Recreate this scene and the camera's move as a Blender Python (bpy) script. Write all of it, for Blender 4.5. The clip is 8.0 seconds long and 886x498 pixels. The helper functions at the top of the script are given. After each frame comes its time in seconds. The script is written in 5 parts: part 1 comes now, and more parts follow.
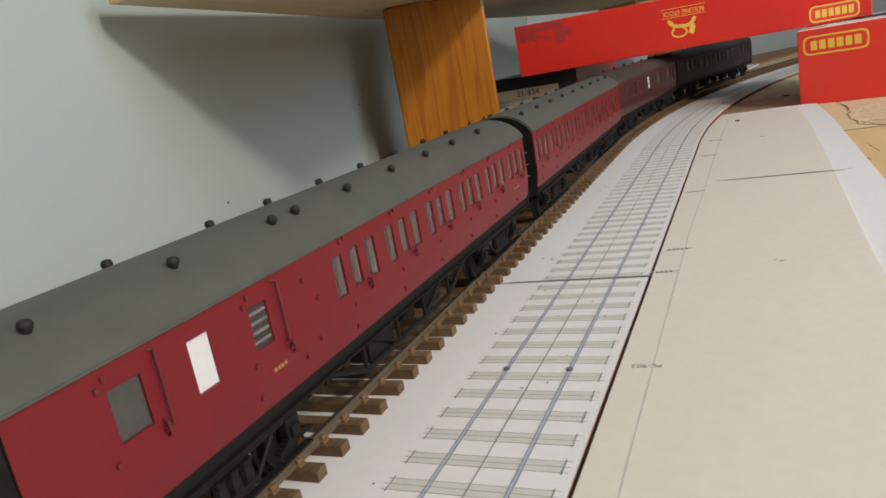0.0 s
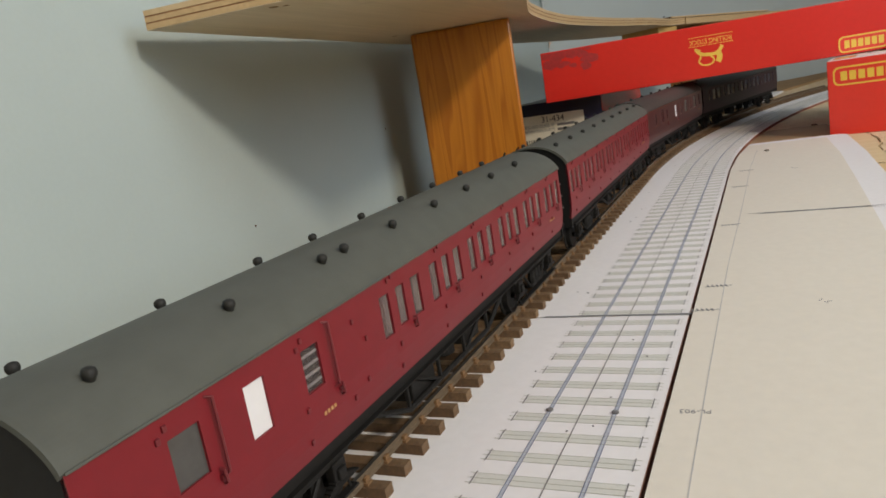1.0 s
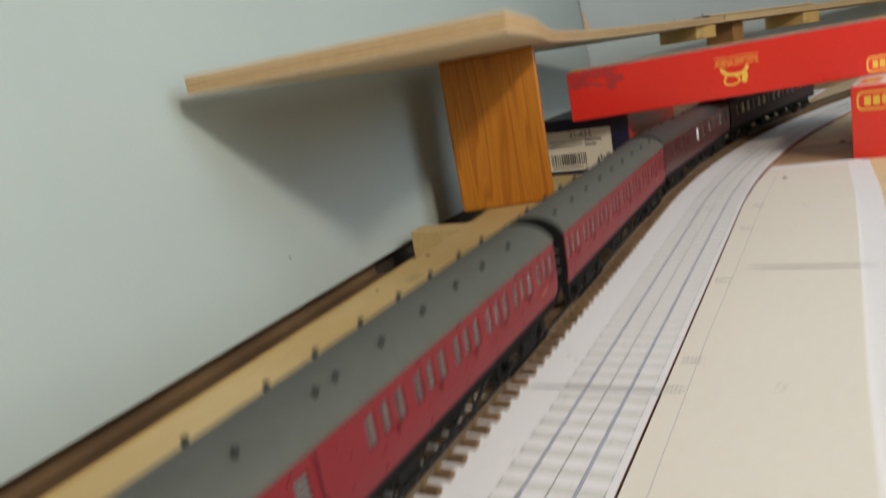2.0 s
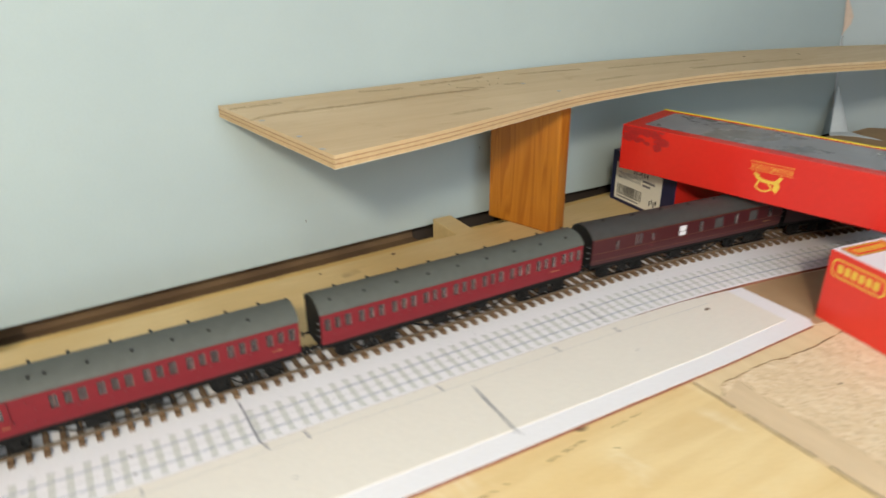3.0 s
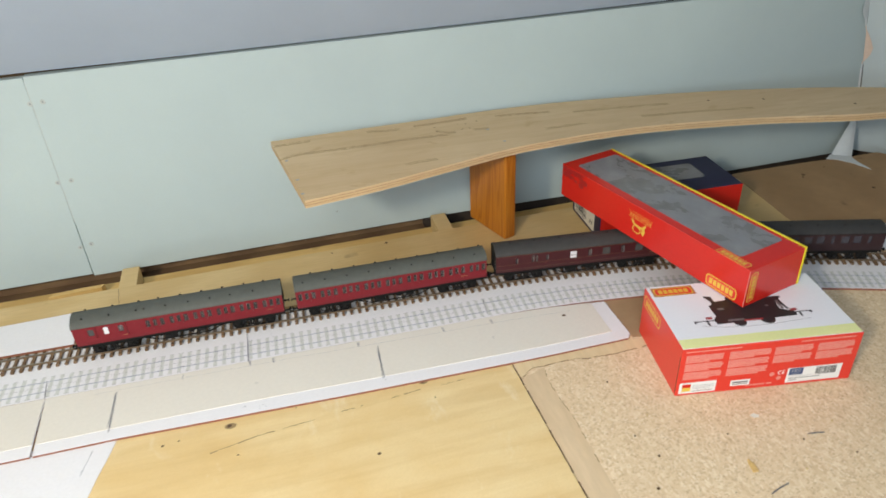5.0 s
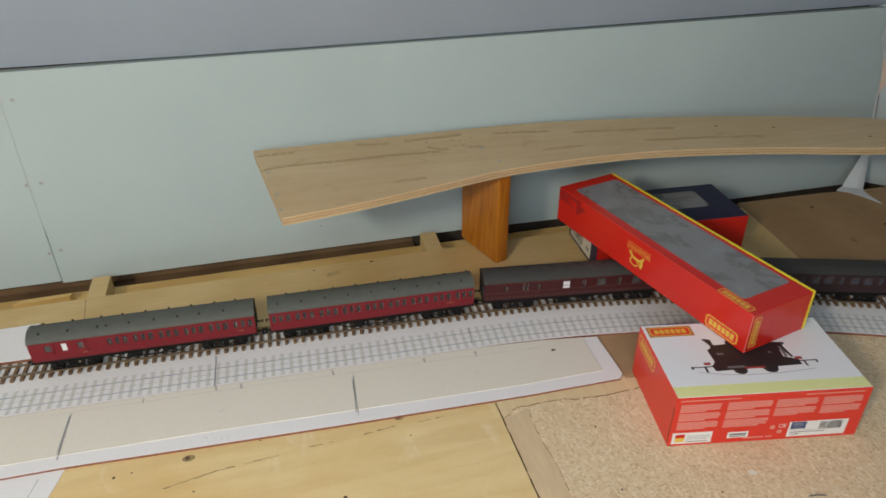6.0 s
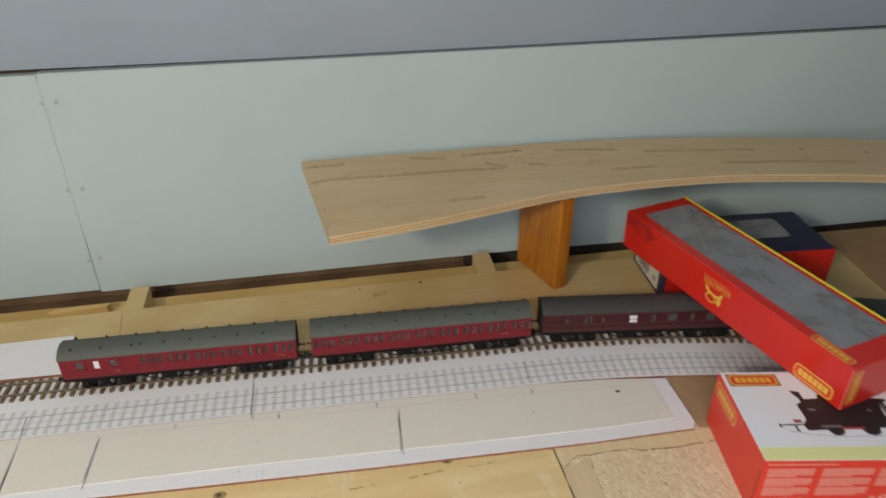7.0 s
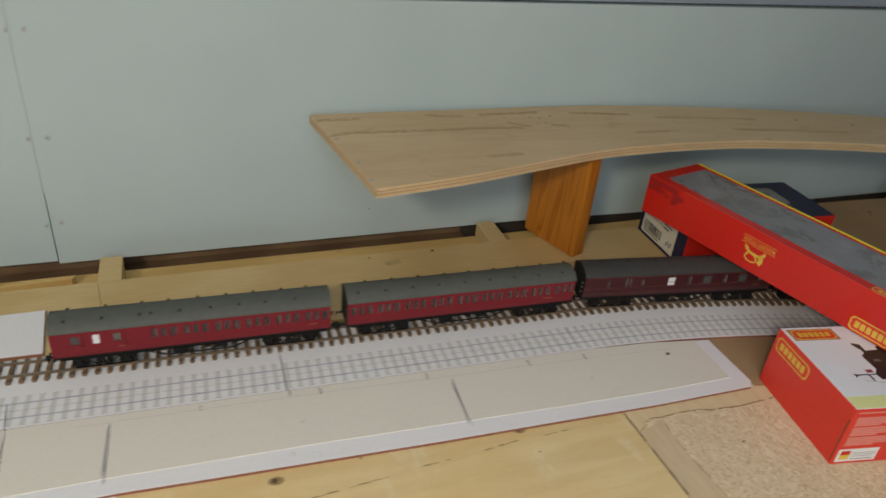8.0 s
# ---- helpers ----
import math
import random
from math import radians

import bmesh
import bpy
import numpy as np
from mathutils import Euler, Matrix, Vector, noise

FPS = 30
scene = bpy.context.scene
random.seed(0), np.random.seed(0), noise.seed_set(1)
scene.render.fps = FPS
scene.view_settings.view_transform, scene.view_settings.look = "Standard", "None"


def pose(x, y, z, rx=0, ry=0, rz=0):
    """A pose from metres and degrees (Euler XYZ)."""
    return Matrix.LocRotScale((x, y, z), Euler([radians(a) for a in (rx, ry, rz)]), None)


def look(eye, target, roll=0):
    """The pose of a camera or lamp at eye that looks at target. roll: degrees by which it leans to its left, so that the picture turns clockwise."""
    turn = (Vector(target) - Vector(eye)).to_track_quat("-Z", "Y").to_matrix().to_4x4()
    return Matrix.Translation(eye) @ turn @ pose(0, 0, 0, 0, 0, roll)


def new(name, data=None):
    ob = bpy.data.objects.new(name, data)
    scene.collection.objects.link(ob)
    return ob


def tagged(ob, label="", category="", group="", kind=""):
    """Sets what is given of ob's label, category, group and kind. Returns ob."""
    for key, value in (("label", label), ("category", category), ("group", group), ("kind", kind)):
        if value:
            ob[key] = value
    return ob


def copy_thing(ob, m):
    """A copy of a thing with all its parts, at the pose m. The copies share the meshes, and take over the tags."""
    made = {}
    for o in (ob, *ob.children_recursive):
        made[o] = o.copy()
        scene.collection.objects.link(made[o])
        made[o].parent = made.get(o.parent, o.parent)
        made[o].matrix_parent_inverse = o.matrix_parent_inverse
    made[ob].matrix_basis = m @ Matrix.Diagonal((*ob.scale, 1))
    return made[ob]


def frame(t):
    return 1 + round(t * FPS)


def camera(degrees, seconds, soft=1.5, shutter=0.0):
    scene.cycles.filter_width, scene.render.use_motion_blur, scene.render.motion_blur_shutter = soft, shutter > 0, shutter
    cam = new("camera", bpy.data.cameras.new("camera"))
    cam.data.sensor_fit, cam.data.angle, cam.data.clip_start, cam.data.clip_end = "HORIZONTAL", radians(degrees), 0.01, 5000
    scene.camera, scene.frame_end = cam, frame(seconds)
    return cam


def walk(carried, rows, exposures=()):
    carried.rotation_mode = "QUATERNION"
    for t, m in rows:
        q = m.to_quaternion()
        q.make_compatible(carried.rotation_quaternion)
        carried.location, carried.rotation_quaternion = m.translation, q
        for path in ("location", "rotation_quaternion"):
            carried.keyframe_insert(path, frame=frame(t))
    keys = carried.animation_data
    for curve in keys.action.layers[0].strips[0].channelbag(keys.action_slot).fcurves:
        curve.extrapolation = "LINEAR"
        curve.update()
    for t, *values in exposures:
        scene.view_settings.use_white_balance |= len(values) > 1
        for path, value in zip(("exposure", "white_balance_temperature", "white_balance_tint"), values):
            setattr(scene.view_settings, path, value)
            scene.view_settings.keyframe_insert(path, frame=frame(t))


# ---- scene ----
cam = camera(64.38, 8.0, 1.6, 0.5)


PATH = [
    (0, (-0.0491, -0.0823, 0.0765), (1.7369, 0.6775, -0.4061), -10.34),
    (0.5, (-0.0462, -0.0751, 0.0794), (1.7371, 0.6818, -0.4177), -10.17),
    (1, (-0.0490, -0.0752, 0.0817), (1.7370, 0.7197, -0.3405), -9.59),
    (1.5, (-0.0482, -0.0751, 0.0812), (1.7267, 0.7457, -0.3384), -9.68),
    (1.8, (-0.0510, -0.0789, 0.0854), (1.7063, 0.7684, -0.3551), -9.91),
    (2, (-0.0569, -0.1064, 0.1235), (1.6543, 0.8147, -0.3489), -10.40),
    (2.1, (-0.0578, -0.1266, 0.1474), (1.6198, 0.8609, -0.3117), -10.98),
    (2.2, (-0.0535, -0.1639, 0.1755), (1.5603, 0.9239, -0.2854), -11.07),
    (3.3, (0.1568, -0.4777, 0.3536), (0.9811, 1.1015, -0.5555), 1.37),
    (3.5, (0.1829, -0.5332, 0.4249), (0.9446, 1.0765, -0.4853), -0.35),
    (3.7, (0.1871, -0.5901, 0.4744), (0.8765, 1.0059, -0.5142), -6.29),
    (4, (0.1743, -0.6572, 0.5259), (0.7888, 0.9596, -0.4784), -5.51),
    (4.2, (0.1904, -0.6868, 0.5338), (0.7991, 0.9632, -0.4187), -3.31),
    (4.5, (0.2116, -0.6999, 0.5244), (0.7210, 0.9481, -0.4878), -4.05),
    (4.7, (0.2237, -0.6995, 0.5091), (0.6647, 0.9392, -0.5492), -3.85),
    (5.8, (0.2709, -0.6513, 0.5007), (0.7217, 0.9999, -0.5338), -0.43),
    (6, (0.2722, -0.6459, 0.4987), (0.6969, 1.0079, -0.5426), -0.29),
    (6.5, (0.2728, -0.6345, 0.4910), (0.6565, 1.0272, -0.5536), -0.39),
    (7, (0.2701, -0.5826, 0.4857), (0.5840, 1.1037, -0.5429), -0.11),
    (7.5, (0.2641, -0.5531, 0.4635), (0.4891, 1.1441, -0.5704), -1.26),
    (7.8, (0.1927, -0.5316, 0.4276), (0.6930, 1.1066, -0.6050), 2.17),
    (8, (0.1171, -0.5139, 0.4126), (0.7813, 1.0821, -0.5932), 5.88),
]
EXPOSURES = [(0, -0.29, 7250, 14), (1.8, -0.24, 7350, 13), (2.2, -0.06, 7150, 12), (3.3, 0.29, 7050, 11), (4.0, 0.62, 6700, 10), (4.5, 0.50, 6700, 11), (4.7, 0.32, 6750, 11), (5.8, -0.45, 7050, 12), (7.2, -0.53, 7100, 12), (8.0, -0.75, 7150, 12)]
walk(cam, [(t, look(eye, target, roll)) for t, eye, target, roll in PATH], EXPOSURES)

# ---- light ----
world = bpy.data.worlds.new("world")
scene.world = world
world.use_nodes = True
wn = world.node_tree
sky = wn.nodes.new("ShaderNodeTexSky")
sky.sky_type, sky.sun_disc = "NISHITA", False
sky.sun_elevation, sky.sun_rotation = radians(40), radians(200)
wn.nodes["Background"].inputs["Strength"].default_value = 0.1
wn.links.new(sky.outputs["Color"], wn.nodes["Background"].inputs["Color"])

SOUTH_Y = -1.05
WINDOWS = [Vector((-0.436, SOUTH_Y, 0.821)), Vector((0.06, SOUTH_Y, 0.57))]   # centres of the windows behind the camera


def area(name, place, target, sx, sy, watts, colour):
    data = bpy.data.lights.new(name, "AREA")
    data.shape, data.size, data.size_y, data.energy, data.color = "RECTANGLE", sx, sy, watts, colour
    lamp = new(name, data)
    lamp.matrix_world = look(place, target)
    return lamp


area("window_lamp", WINDOWS[0] + Vector((0, 0.02, 0)), (0.35, 0.0, 0.0), 0.13, 0.14, 12.5, (1.0, 0.95, 0.83))
area("window_lamp", WINDOWS[1] + Vector((0, 0.02, 0)), (0.65, -0.2, 0.0), 0.58, 0.72, 9.2, (0.70, 0.85, 1.0))

# ---- materials ----


class Nodes:
    """A small builder of node materials."""

    def __init__(self, name):
        self.mat = bpy.data.materials.new(name)
        self.mat.use_nodes = True
        self.tree = self.mat.node_tree
        self.bsdf = self.tree.nodes["Principled BSDF"]
        self.coord = self.tree.nodes.new("ShaderNodeTexCoord").outputs["Object"]

    def link(self, a, b):
        self.tree.links.new(a, b)

    def stretch(self, sx, sy, sz, turn=0.0):
        n = self.tree.nodes.new("ShaderNodeMapping")
        n.inputs["Scale"].default_value = (sx, sy, sz)
        n.inputs["Rotation"].default_value = (0, 0, turn)
        self.link(self.coord, n.inputs["Vector"])
        return n.outputs["Vector"]

    def noise(self, scale, detail=4.0, rough=0.55, vector=None, twist=0.0):
        n = self.tree.nodes.new("ShaderNodeTexNoise")
        n.inputs["Scale"].default_value, n.inputs["Detail"].default_value = scale, detail
        n.inputs["Roughness"].default_value, n.inputs["Distortion"].default_value = rough, twist
        self.link(vector or self.coord, n.inputs["Vector"])
        return n.outputs["Fac"]

    def cells(self, scale, vector=None):
        n = self.tree.nodes.new("ShaderNodeTexVoronoi")
        n.inputs["Scale"].default_value = scale
        self.link(vector or self.coord, n.inputs["Vector"])
        return n.outputs["Color"], n.outputs["Distance"]

    def rings(self, scale, vector, twist=4.0):
        n = self.tree.nodes.new("ShaderNodeTexWave")
        n.wave_type, n.bands_direction = "BANDS", "X"
        n.inputs["Scale"].default_value, n.inputs["Distortion"].default_value = scale, twist
        n.inputs["Detail"].default_value, n.inputs["Detail Scale"].default_value = 2.0, 0.6
        self.link(vector, n.inputs["Vector"])
        return n.outputs["Fac"]

    def ramp(self, fac, stops):
        n = self.tree.nodes.new("ShaderNodeValToRGB")
        els = n.color_ramp.elements
        while len(els) < len(stops):
            els.new(0.5)
        for e, (p, c) in zip(els, stops):
            e.position, e.color = p, (*c, 1) if isinstance(c, tuple) else (c, c, c, 1)
        self.link(fac, n.inputs["Fac"])
        return n.outputs["Color"]

    def mix(self, fac, a, b, blend="MIX"):
        n = self.tree.nodes.new("ShaderNodeMix")
        n.data_type, n.blend_type = "RGBA", blend
        for value, socket in ((fac, n.inputs[0]), (a, n.inputs[6]), (b, n.inputs[7])):
            if isinstance(value, (int, float)):
                socket.default_value = value
            elif isinstance(value, tuple):
                socket.default_value = (*value, 1)
            else:
                self.link(value, socket)
        return n.outputs[2]

    def luck(self):
        return self.tree.nodes.new("ShaderNodeObjectInfo").outputs["Random"]

    def finish(self, colour, rough=0.6, bump=None, height=0.0002, strength=0.5, **extra):
        for value, key in ((colour, "Base Color"), (rough, "Roughness")):
            if isinstance(value, tuple):
                self.bsdf.inputs[key].default_value = (*value, 1)
            elif isinstance(value, (int, float)):
                self.bsdf.inputs[key].default_value = value
            else:
                self.link(value, self.bsdf.inputs[key])
        if bump is not None:
            n = self.tree.nodes.new("ShaderNodeBump")
            n.inputs["Strength"].default_value, n.inputs["Distance"].default_value = strength, height
            self.link(bump, n.inputs["Height"])
            self.link(n.outputs["Normal"], self.bsdf.inputs["Normal"])
        for key, value in extra.items():
            self.bsdf.inputs[key.replace("_", " ")].default_value = value
        return self.mat


def board_paint(name, light, dark, seed_scale):
    """Unpainted plasterboard: pale paper face with faint clouds and scuffs."""
    n = Nodes(name)
    big = n.noise(seed_scale, 5, 0.6)
    small = n.noise(420, 3)
    c = n.mix(n.ramp(big, [(0.3, 0.0), (0.75, 1.0)]), dark, light)
    c = n.mix(n.ramp(small, [(0.35, 0.0), (0.7, 0.12)]), c, tuple(v * 0.8 for v in light))
    return n.finish(c, 0.75, small, 0.0003, 0.25)


def wood(name, pale, deep, scale, stretch, rough=0.55, turn=0.0, knots=0.0, bump=0.35):
    n = Nodes(name)
    v = n.stretch(*stretch, turn)
    band = n.rings(scale, v, 5.0)
    fibre = n.noise(scale * 14, 4, 0.6, v)
    cloud = n.noise(9, 3)
    c = n.mix(n.ramp(band, [(0.15, 0.0), (0.85, 1.0)]), pale, deep)
    c = n.mix(n.ramp(fibre, [(0.3, 0.0), (0.7, 0.45)]), c, tuple(v * 0.72 for v in deep))
    c = n.mix(n.ramp(cloud, [(0.35, 0.0), (0.75, 0.35)]), c, tuple(v * 0.82 for v in pale))
    if knots:
        spots = n.noise(26, 2, 0.5)
        c = n.mix(n.ramp(spots, [(0.69, 0.0), (0.76, knots)]), c, tuple(v * 0.45 for v in deep))
    return n.finish(c, rough, fibre, 0.0003, bump)


def plain(name, colour, rough=0.5, grain=350, spread=0.16, bump=0.15, **extra):
    """Paint, plastic, card or print: a base colour with fine mottling and a broad, faint cloud."""
    n = Nodes(name)
    fine, broad = n.noise(grain, 4), n.noise(grain / 18, 3)
    c = n.mix(n.ramp(fine, [(0.3, 0.0), (0.75, 1.0)]), tuple(v * (1 - spread) for v in colour), colour)
    c = n.mix(n.ramp(broad, [(0.35, 0.0), (0.7, spread)]), c, tuple(v * 0.7 for v in colour))
    return n.finish(c, rough, fine, 0.0001, bump, **extra)


def chipboard(name):
    """Pressed flakes: long pale chips of two sizes over a tan ground, with darker specks and worn brown patches."""
    n = Nodes(name)
    chip_a, _ = n.cells(500, n.stretch(1, 0.5, 1, 0.5))
    chip_b, _ = n.cells(760, n.stretch(0.55, 1, 1, 0.2))
    a, b = (n.tree.nodes.new("ShaderNodeSeparateColor") for _ in range(2))
    n.link(chip_a, a.inputs["Color"])
    n.link(chip_b, b.inputs["Color"])
    patch, fine, speck = n.noise(11, 5, 0.65), n.noise(620, 4, 0.7), n.noise(150, 3, 0.6)
    c = n.ramp(a.outputs[0], [(0.0, (0.62, 0.445, 0.265)), (0.25, (0.71, 0.53, 0.325)), (0.8, (0.755, 0.58, 0.375)), (1.0, (0.83, 0.68, 0.475))])
    c = n.mix(n.ramp(b.outputs[0], [(0.78, 0.0), (0.95, 0.6)]), c, (0.82, 0.67, 0.46))
    c = n.mix(n.ramp(b.outputs[1], [(0.84, 0.0), (0.95, 0.5)]), c, (0.43, 0.28, 0.15))
    c = n.mix(n.ramp(speck, [(0.60, 0.0), (0.72, 0.35)]), c, (0.46, 0.31, 0.17))
    c = n.mix(n.ramp(fine, [(0.35, 0.0), (0.75, 0.25)]), c, (0.54, 0.40, 0.25))
    c = n.mix(n.ramp(patch, [(0.52, 0.0), (0.72, 0.4)]), c, (0.63, 0.46, 0.285))
    return n.finish(c, 0.75, fine, 0.0005, 0.5)


def stained_ply(name):
    """Golden rotary-cut ply: broad warm and pale clouds, faint grain along its length, and bleached smears."""
    n = Nodes(name)
    broad = n.noise(5.5, 4, 0.6, n.stretch(1, 1.6, 1, 0.15), 0.4)
    grain = n.noise(60, 5, 0.6, n.stretch(0.10, 1.0, 1, 0.16), 0.5)
    smear = n.noise(24, 4, 0.65, n.stretch(1.0, 0.4, 1, 0.1), 0.6)
    fine = n.noise(420, 4)
    c = n.mix(n.ramp(broad, [(0.32, 0.0), (0.68, 1.0)]), (0.70, 0.475, 0.20), (0.80, 0.62, 0.335))
    c = n.mix(n.ramp(grain, [(0.42, 0.0), (0.70, 0.4)]), c, (0.58, 0.37, 0.145))
    c = n.mix(n.ramp(smear, [(0.60, 0.0), (0.74, 0.5)]), c, (0.86, 0.76, 0.55))
    c = n.mix(n.ramp(fine, [(0.4, 0.0), (0.75, 0.15)]), c, (0.55, 0.37, 0.17))
    return n.finish(c, n.ramp(broad, [(0.3, 0.36), (0.7, 0.5)]), fine, 0.0002, 0.15)


def shelf_ply(name):
    """Rough shuttering ply: tan face with wandering brown grain bands, pale rubbed patches and a few dark flecks."""
    n = Nodes(name)
    broad = n.noise(7, 4, 0.6, n.stretch(0.5, 1.3, 1, 0.05), 0.4)
    band = n.noise(34, 5, 0.62, n.stretch(0.13, 1.0, 1, 0.0), 0.9)
    fibre = n.noise(260, 4, 0.6, n.stretch(0.06, 1.0, 1, 0.03), 0.2)
    blot = n.noise(46, 4, 0.65, n.stretch(0.5, 1.0, 1, 0.0), 0.6)
    c = n.mix(n.ramp(broad, [(0.32, 0.0), (0.68, 1.0)]), (0.555, 0.39, 0.215), (0.635, 0.475, 0.285))
    c = n.mix(n.ramp(band, [(0.48, 0.0), (0.58, 0.28), (0.62, 0.08), (0.70, 0.4)]), c, (0.47, 0.315, 0.15))
    c = n.mix(n.ramp(blot, [(0.60, 0.0), (0.72, 0.45)]), c, (0.42, 0.265, 0.115))
    c = n.mix(n.ramp(fibre, [(0.40, 0.0), (0.75, 0.3)]), c, (0.46, 0.31, 0.16))
    return n.finish(c, 0.6, fibre, 0.0003, 0.3)


def varnished_pine(name):
    """Orange pine with uneven, wandering growth lines along its length."""
    n = Nodes(name)
    field = n.noise(34, 2, 0.45, n.stretch(1.0, 1.0, 0.075), 0.3)
    fibre = n.noise(420, 4, 0.6, n.stretch(1.0, 1.0, 0.05))
    pale, mid, deep = (0.48, 0.175, 0.020), (0.42, 0.143, 0.015), (0.33, 0.10, 0.010)
    c = n.ramp(field, [(0.26, pale), (0.33, mid), (0.345, pale), (0.40, deep), (0.41, pale), (0.455, mid), (0.463, pale), (0.50, deep), (0.512, pale), (0.55, mid), (0.56, pale), (0.60, deep), (0.615, pale), (0.66, mid), (0.68, pale)])
    c = n.mix(n.ramp(fibre, [(0.35, 0.0), (0.75, 0.35)]), c, deep)
    return n.finish(c, 0.3, fibre, 0.0002, 0.12)


def track_timber(name):
    n = Nodes(name)
    f, b = n.noise(900, 4), n.noise(180, 3)
    c = n.mix(n.luck(), (0.125, 0.067, 0.030), (0.225, 0.132, 0.064))
    c = n.mix(n.ramp(f, [(0.35, 0.0), (0.7, 0.7)]), c, (0.085, 0.05, 0.027))
    c = n.mix(n.ramp(b, [(0.5, 0.0), (0.75, 0.4)]), c, (0.27, 0.20, 0.13))
    return n.finish(c, 0.8, f, 0.0002, 0.5)


def window_plastic(name):
    """Clear, slightly scuffed acetate in a box window, over a grey inner tray."""
    n = Nodes(name)
    cl = n.noise(22, 5, 0.6, n.stretch(1, 1.3, 1, 0.5), 0.3)
    fine = n.noise(260, 4)
    c = n.ramp(cl, [(0.28, (0.12, 0.117, 0.113)), (0.45, (0.19, 0.187, 0.183)), (0.58, (0.225, 0.226, 0.235)), (0.74, (0.30, 0.30, 0.305))])
    return n.finish(c, n.ramp(cl, [(0.3, 0.22), (0.7, 0.34)]), cl, 0.0006, 0.2)


M_WALL = board_paint("wall_board_paper", (0.462, 0.55, 0.545), (0.412, 0.49, 0.495), 4.0)
M_EAST = board_paint("gable_board_paper", (0.49, 0.555, 0.56), (0.44, 0.50, 0.51), 4.0)
M_CEIL = board_paint("ceiling_board_paper", (0.455, 0.54, 0.66), (0.41, 0.485, 0.60), 5.0)
M_ROOM = board_paint("room_plaster", (0.66, 0.68, 0.70), (0.60, 0.62, 0.645), 2.0)
M_FLOOR = wood("floor_boards", (0.30, 0.20, 0.12), (0.20, 0.12, 0.07), 3, (4, 0.3, 1))
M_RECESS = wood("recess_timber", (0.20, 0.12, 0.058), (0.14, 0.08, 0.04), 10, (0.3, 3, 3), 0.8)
# near-black tone paints the deep shade of the gaps onto the timber
M_GAP_SHADE = plain("gap_timber_shade", (0.05, 0.035, 0.025), 0.9)
M_PLY = stained_ply("birch_ply_face")
M_LEDGE = wood("ledge_ply_face", (0.66, 0.475, 0.225), (0.60, 0.41, 0.175), 9, (0.25, 3.0, 1), 0.55, knots=0.5)
M_BEAM = wood("softwood_beam", (0.70, 0.46, 0.17), (0.58, 0.36, 0.12), 9, (0.15, 4.0, 4.0), 0.6, knots=0.6)
M_SHELF = shelf_ply("rough_ply_face")
M_SHELF_EDGE = plain("ply_edge_pale", (0.62, 0.43, 0.23), 0.7, 300, 0.2, 0.3)
M_SHELF_DARK = plain("ply_edge_dark", (0.36, 0.17, 0.075), 0.75, 300, 0.3, 0.3)
M_POST = varnished_pine("varnished_pine")
M_STRIP = wood("worn_chip_skin", (0.76, 0.585, 0.345), (0.73, 0.55, 0.32), 6, (3.0, 0.3, 1), 0.7, knots=0.2)
M_SMOOTH = wood("smooth_chip_skin", (0.71, 0.53, 0.33), (0.68, 0.50, 0.305), 5, (2.0, 0.4, 1), 0.65)
# darker than the chipboard: shade on the torn step is put into the colour
M_TEAR = plain("torn_lip_shade", (0.38, 0.235, 0.115), 0.9, 700, 0.5, 0.6)
M_SKIN = wood("brown_board_skin", (0.40, 0.255, 0.135), (0.36, 0.225, 0.115), 4, (1, 1, 1), 0.6)
M_LEG = wood("brown_stained_leg", (0.40, 0.20, 0.07), (0.30, 0.135, 0.04), 14, (3, 3, 0.2), 0.5)
M_CHIP = chipboard("chipboard_face")
M_HARD = wood("brown_hardboard", (0.385, 0.235, 0.11), (0.335, 0.20, 0.09), 3, (1, 1, 1), 0.6, knots=0.6)
M_HARD_EDGE = plain("hardboard_edge", (0.27, 0.10, 0.06), 0.85)
M_PAPER = plain("white_paper", (0.77, 0.745, 0.745), 0.8, 300, 0.05)
M_CARD = plain("cream_card", (0.725, 0.668, 0.58), 0.75, 260, 0.05)
M_STRAW = plain("straw_lining", (0.17, 0.075, 0.035), 0.5, 900, 0.2)
M_PENCIL = plain("pencil_line", (0.285, 0.28, 0.29), 0.7, 2500, 0.5)
M_FAINT = plain("faint_print", (0.50, 0.49, 0.50), 0.8, 2500, 0.3)
M_PRINT_SLEEPER = plain("printed_sleeper", (0.63, 0.625, 0.58), 0.8, 900, 0.10)
M_SLEEPER_LINE = plain("printed_sleeper_line", (0.53, 0.53, 0.45), 0.8, 900, 0.2)
M_RAIL_EDGE = plain("printed_rail_edge", (0.13, 0.15, 0.25), 0.75, 900, 0.3)
M_STREAK = plain("brown_grain_streak", (0.53, 0.375, 0.20), 0.75, 700, 0.35)
M_PRINT_RAIL = plain("printed_rail", (0.50, 0.53, 0.60), 0.75, 900, 0.25)
M_SLEEPER = track_timber("model_sleeper_brown")
M_RAIL = plain("rusty_rail", (0.22, 0.16, 0.105), 0.45, 900, 0.4, 0.3, Metallic=0.4)
M_RAILTOP = plain("worn_rail_top", (0.42, 0.38, 0.33), 0.3, 900, 0.3, 0.2, Metallic=0.9)
M_CHAIR = plain("rust_chair", (0.27, 0.15, 0.07), 0.7, 900, 0.35, 0.3)
M_CRIMSON = plain("crimson_coach_paint", (0.190, 0.014, 0.020), 0.42, 240, 0.10, Specular_IOR_Level=0.25)
M_CRIMSON_DARK = plain("crimson_fitting", (0.15, 0.012, 0.017), 0.45, 500, 0.2)
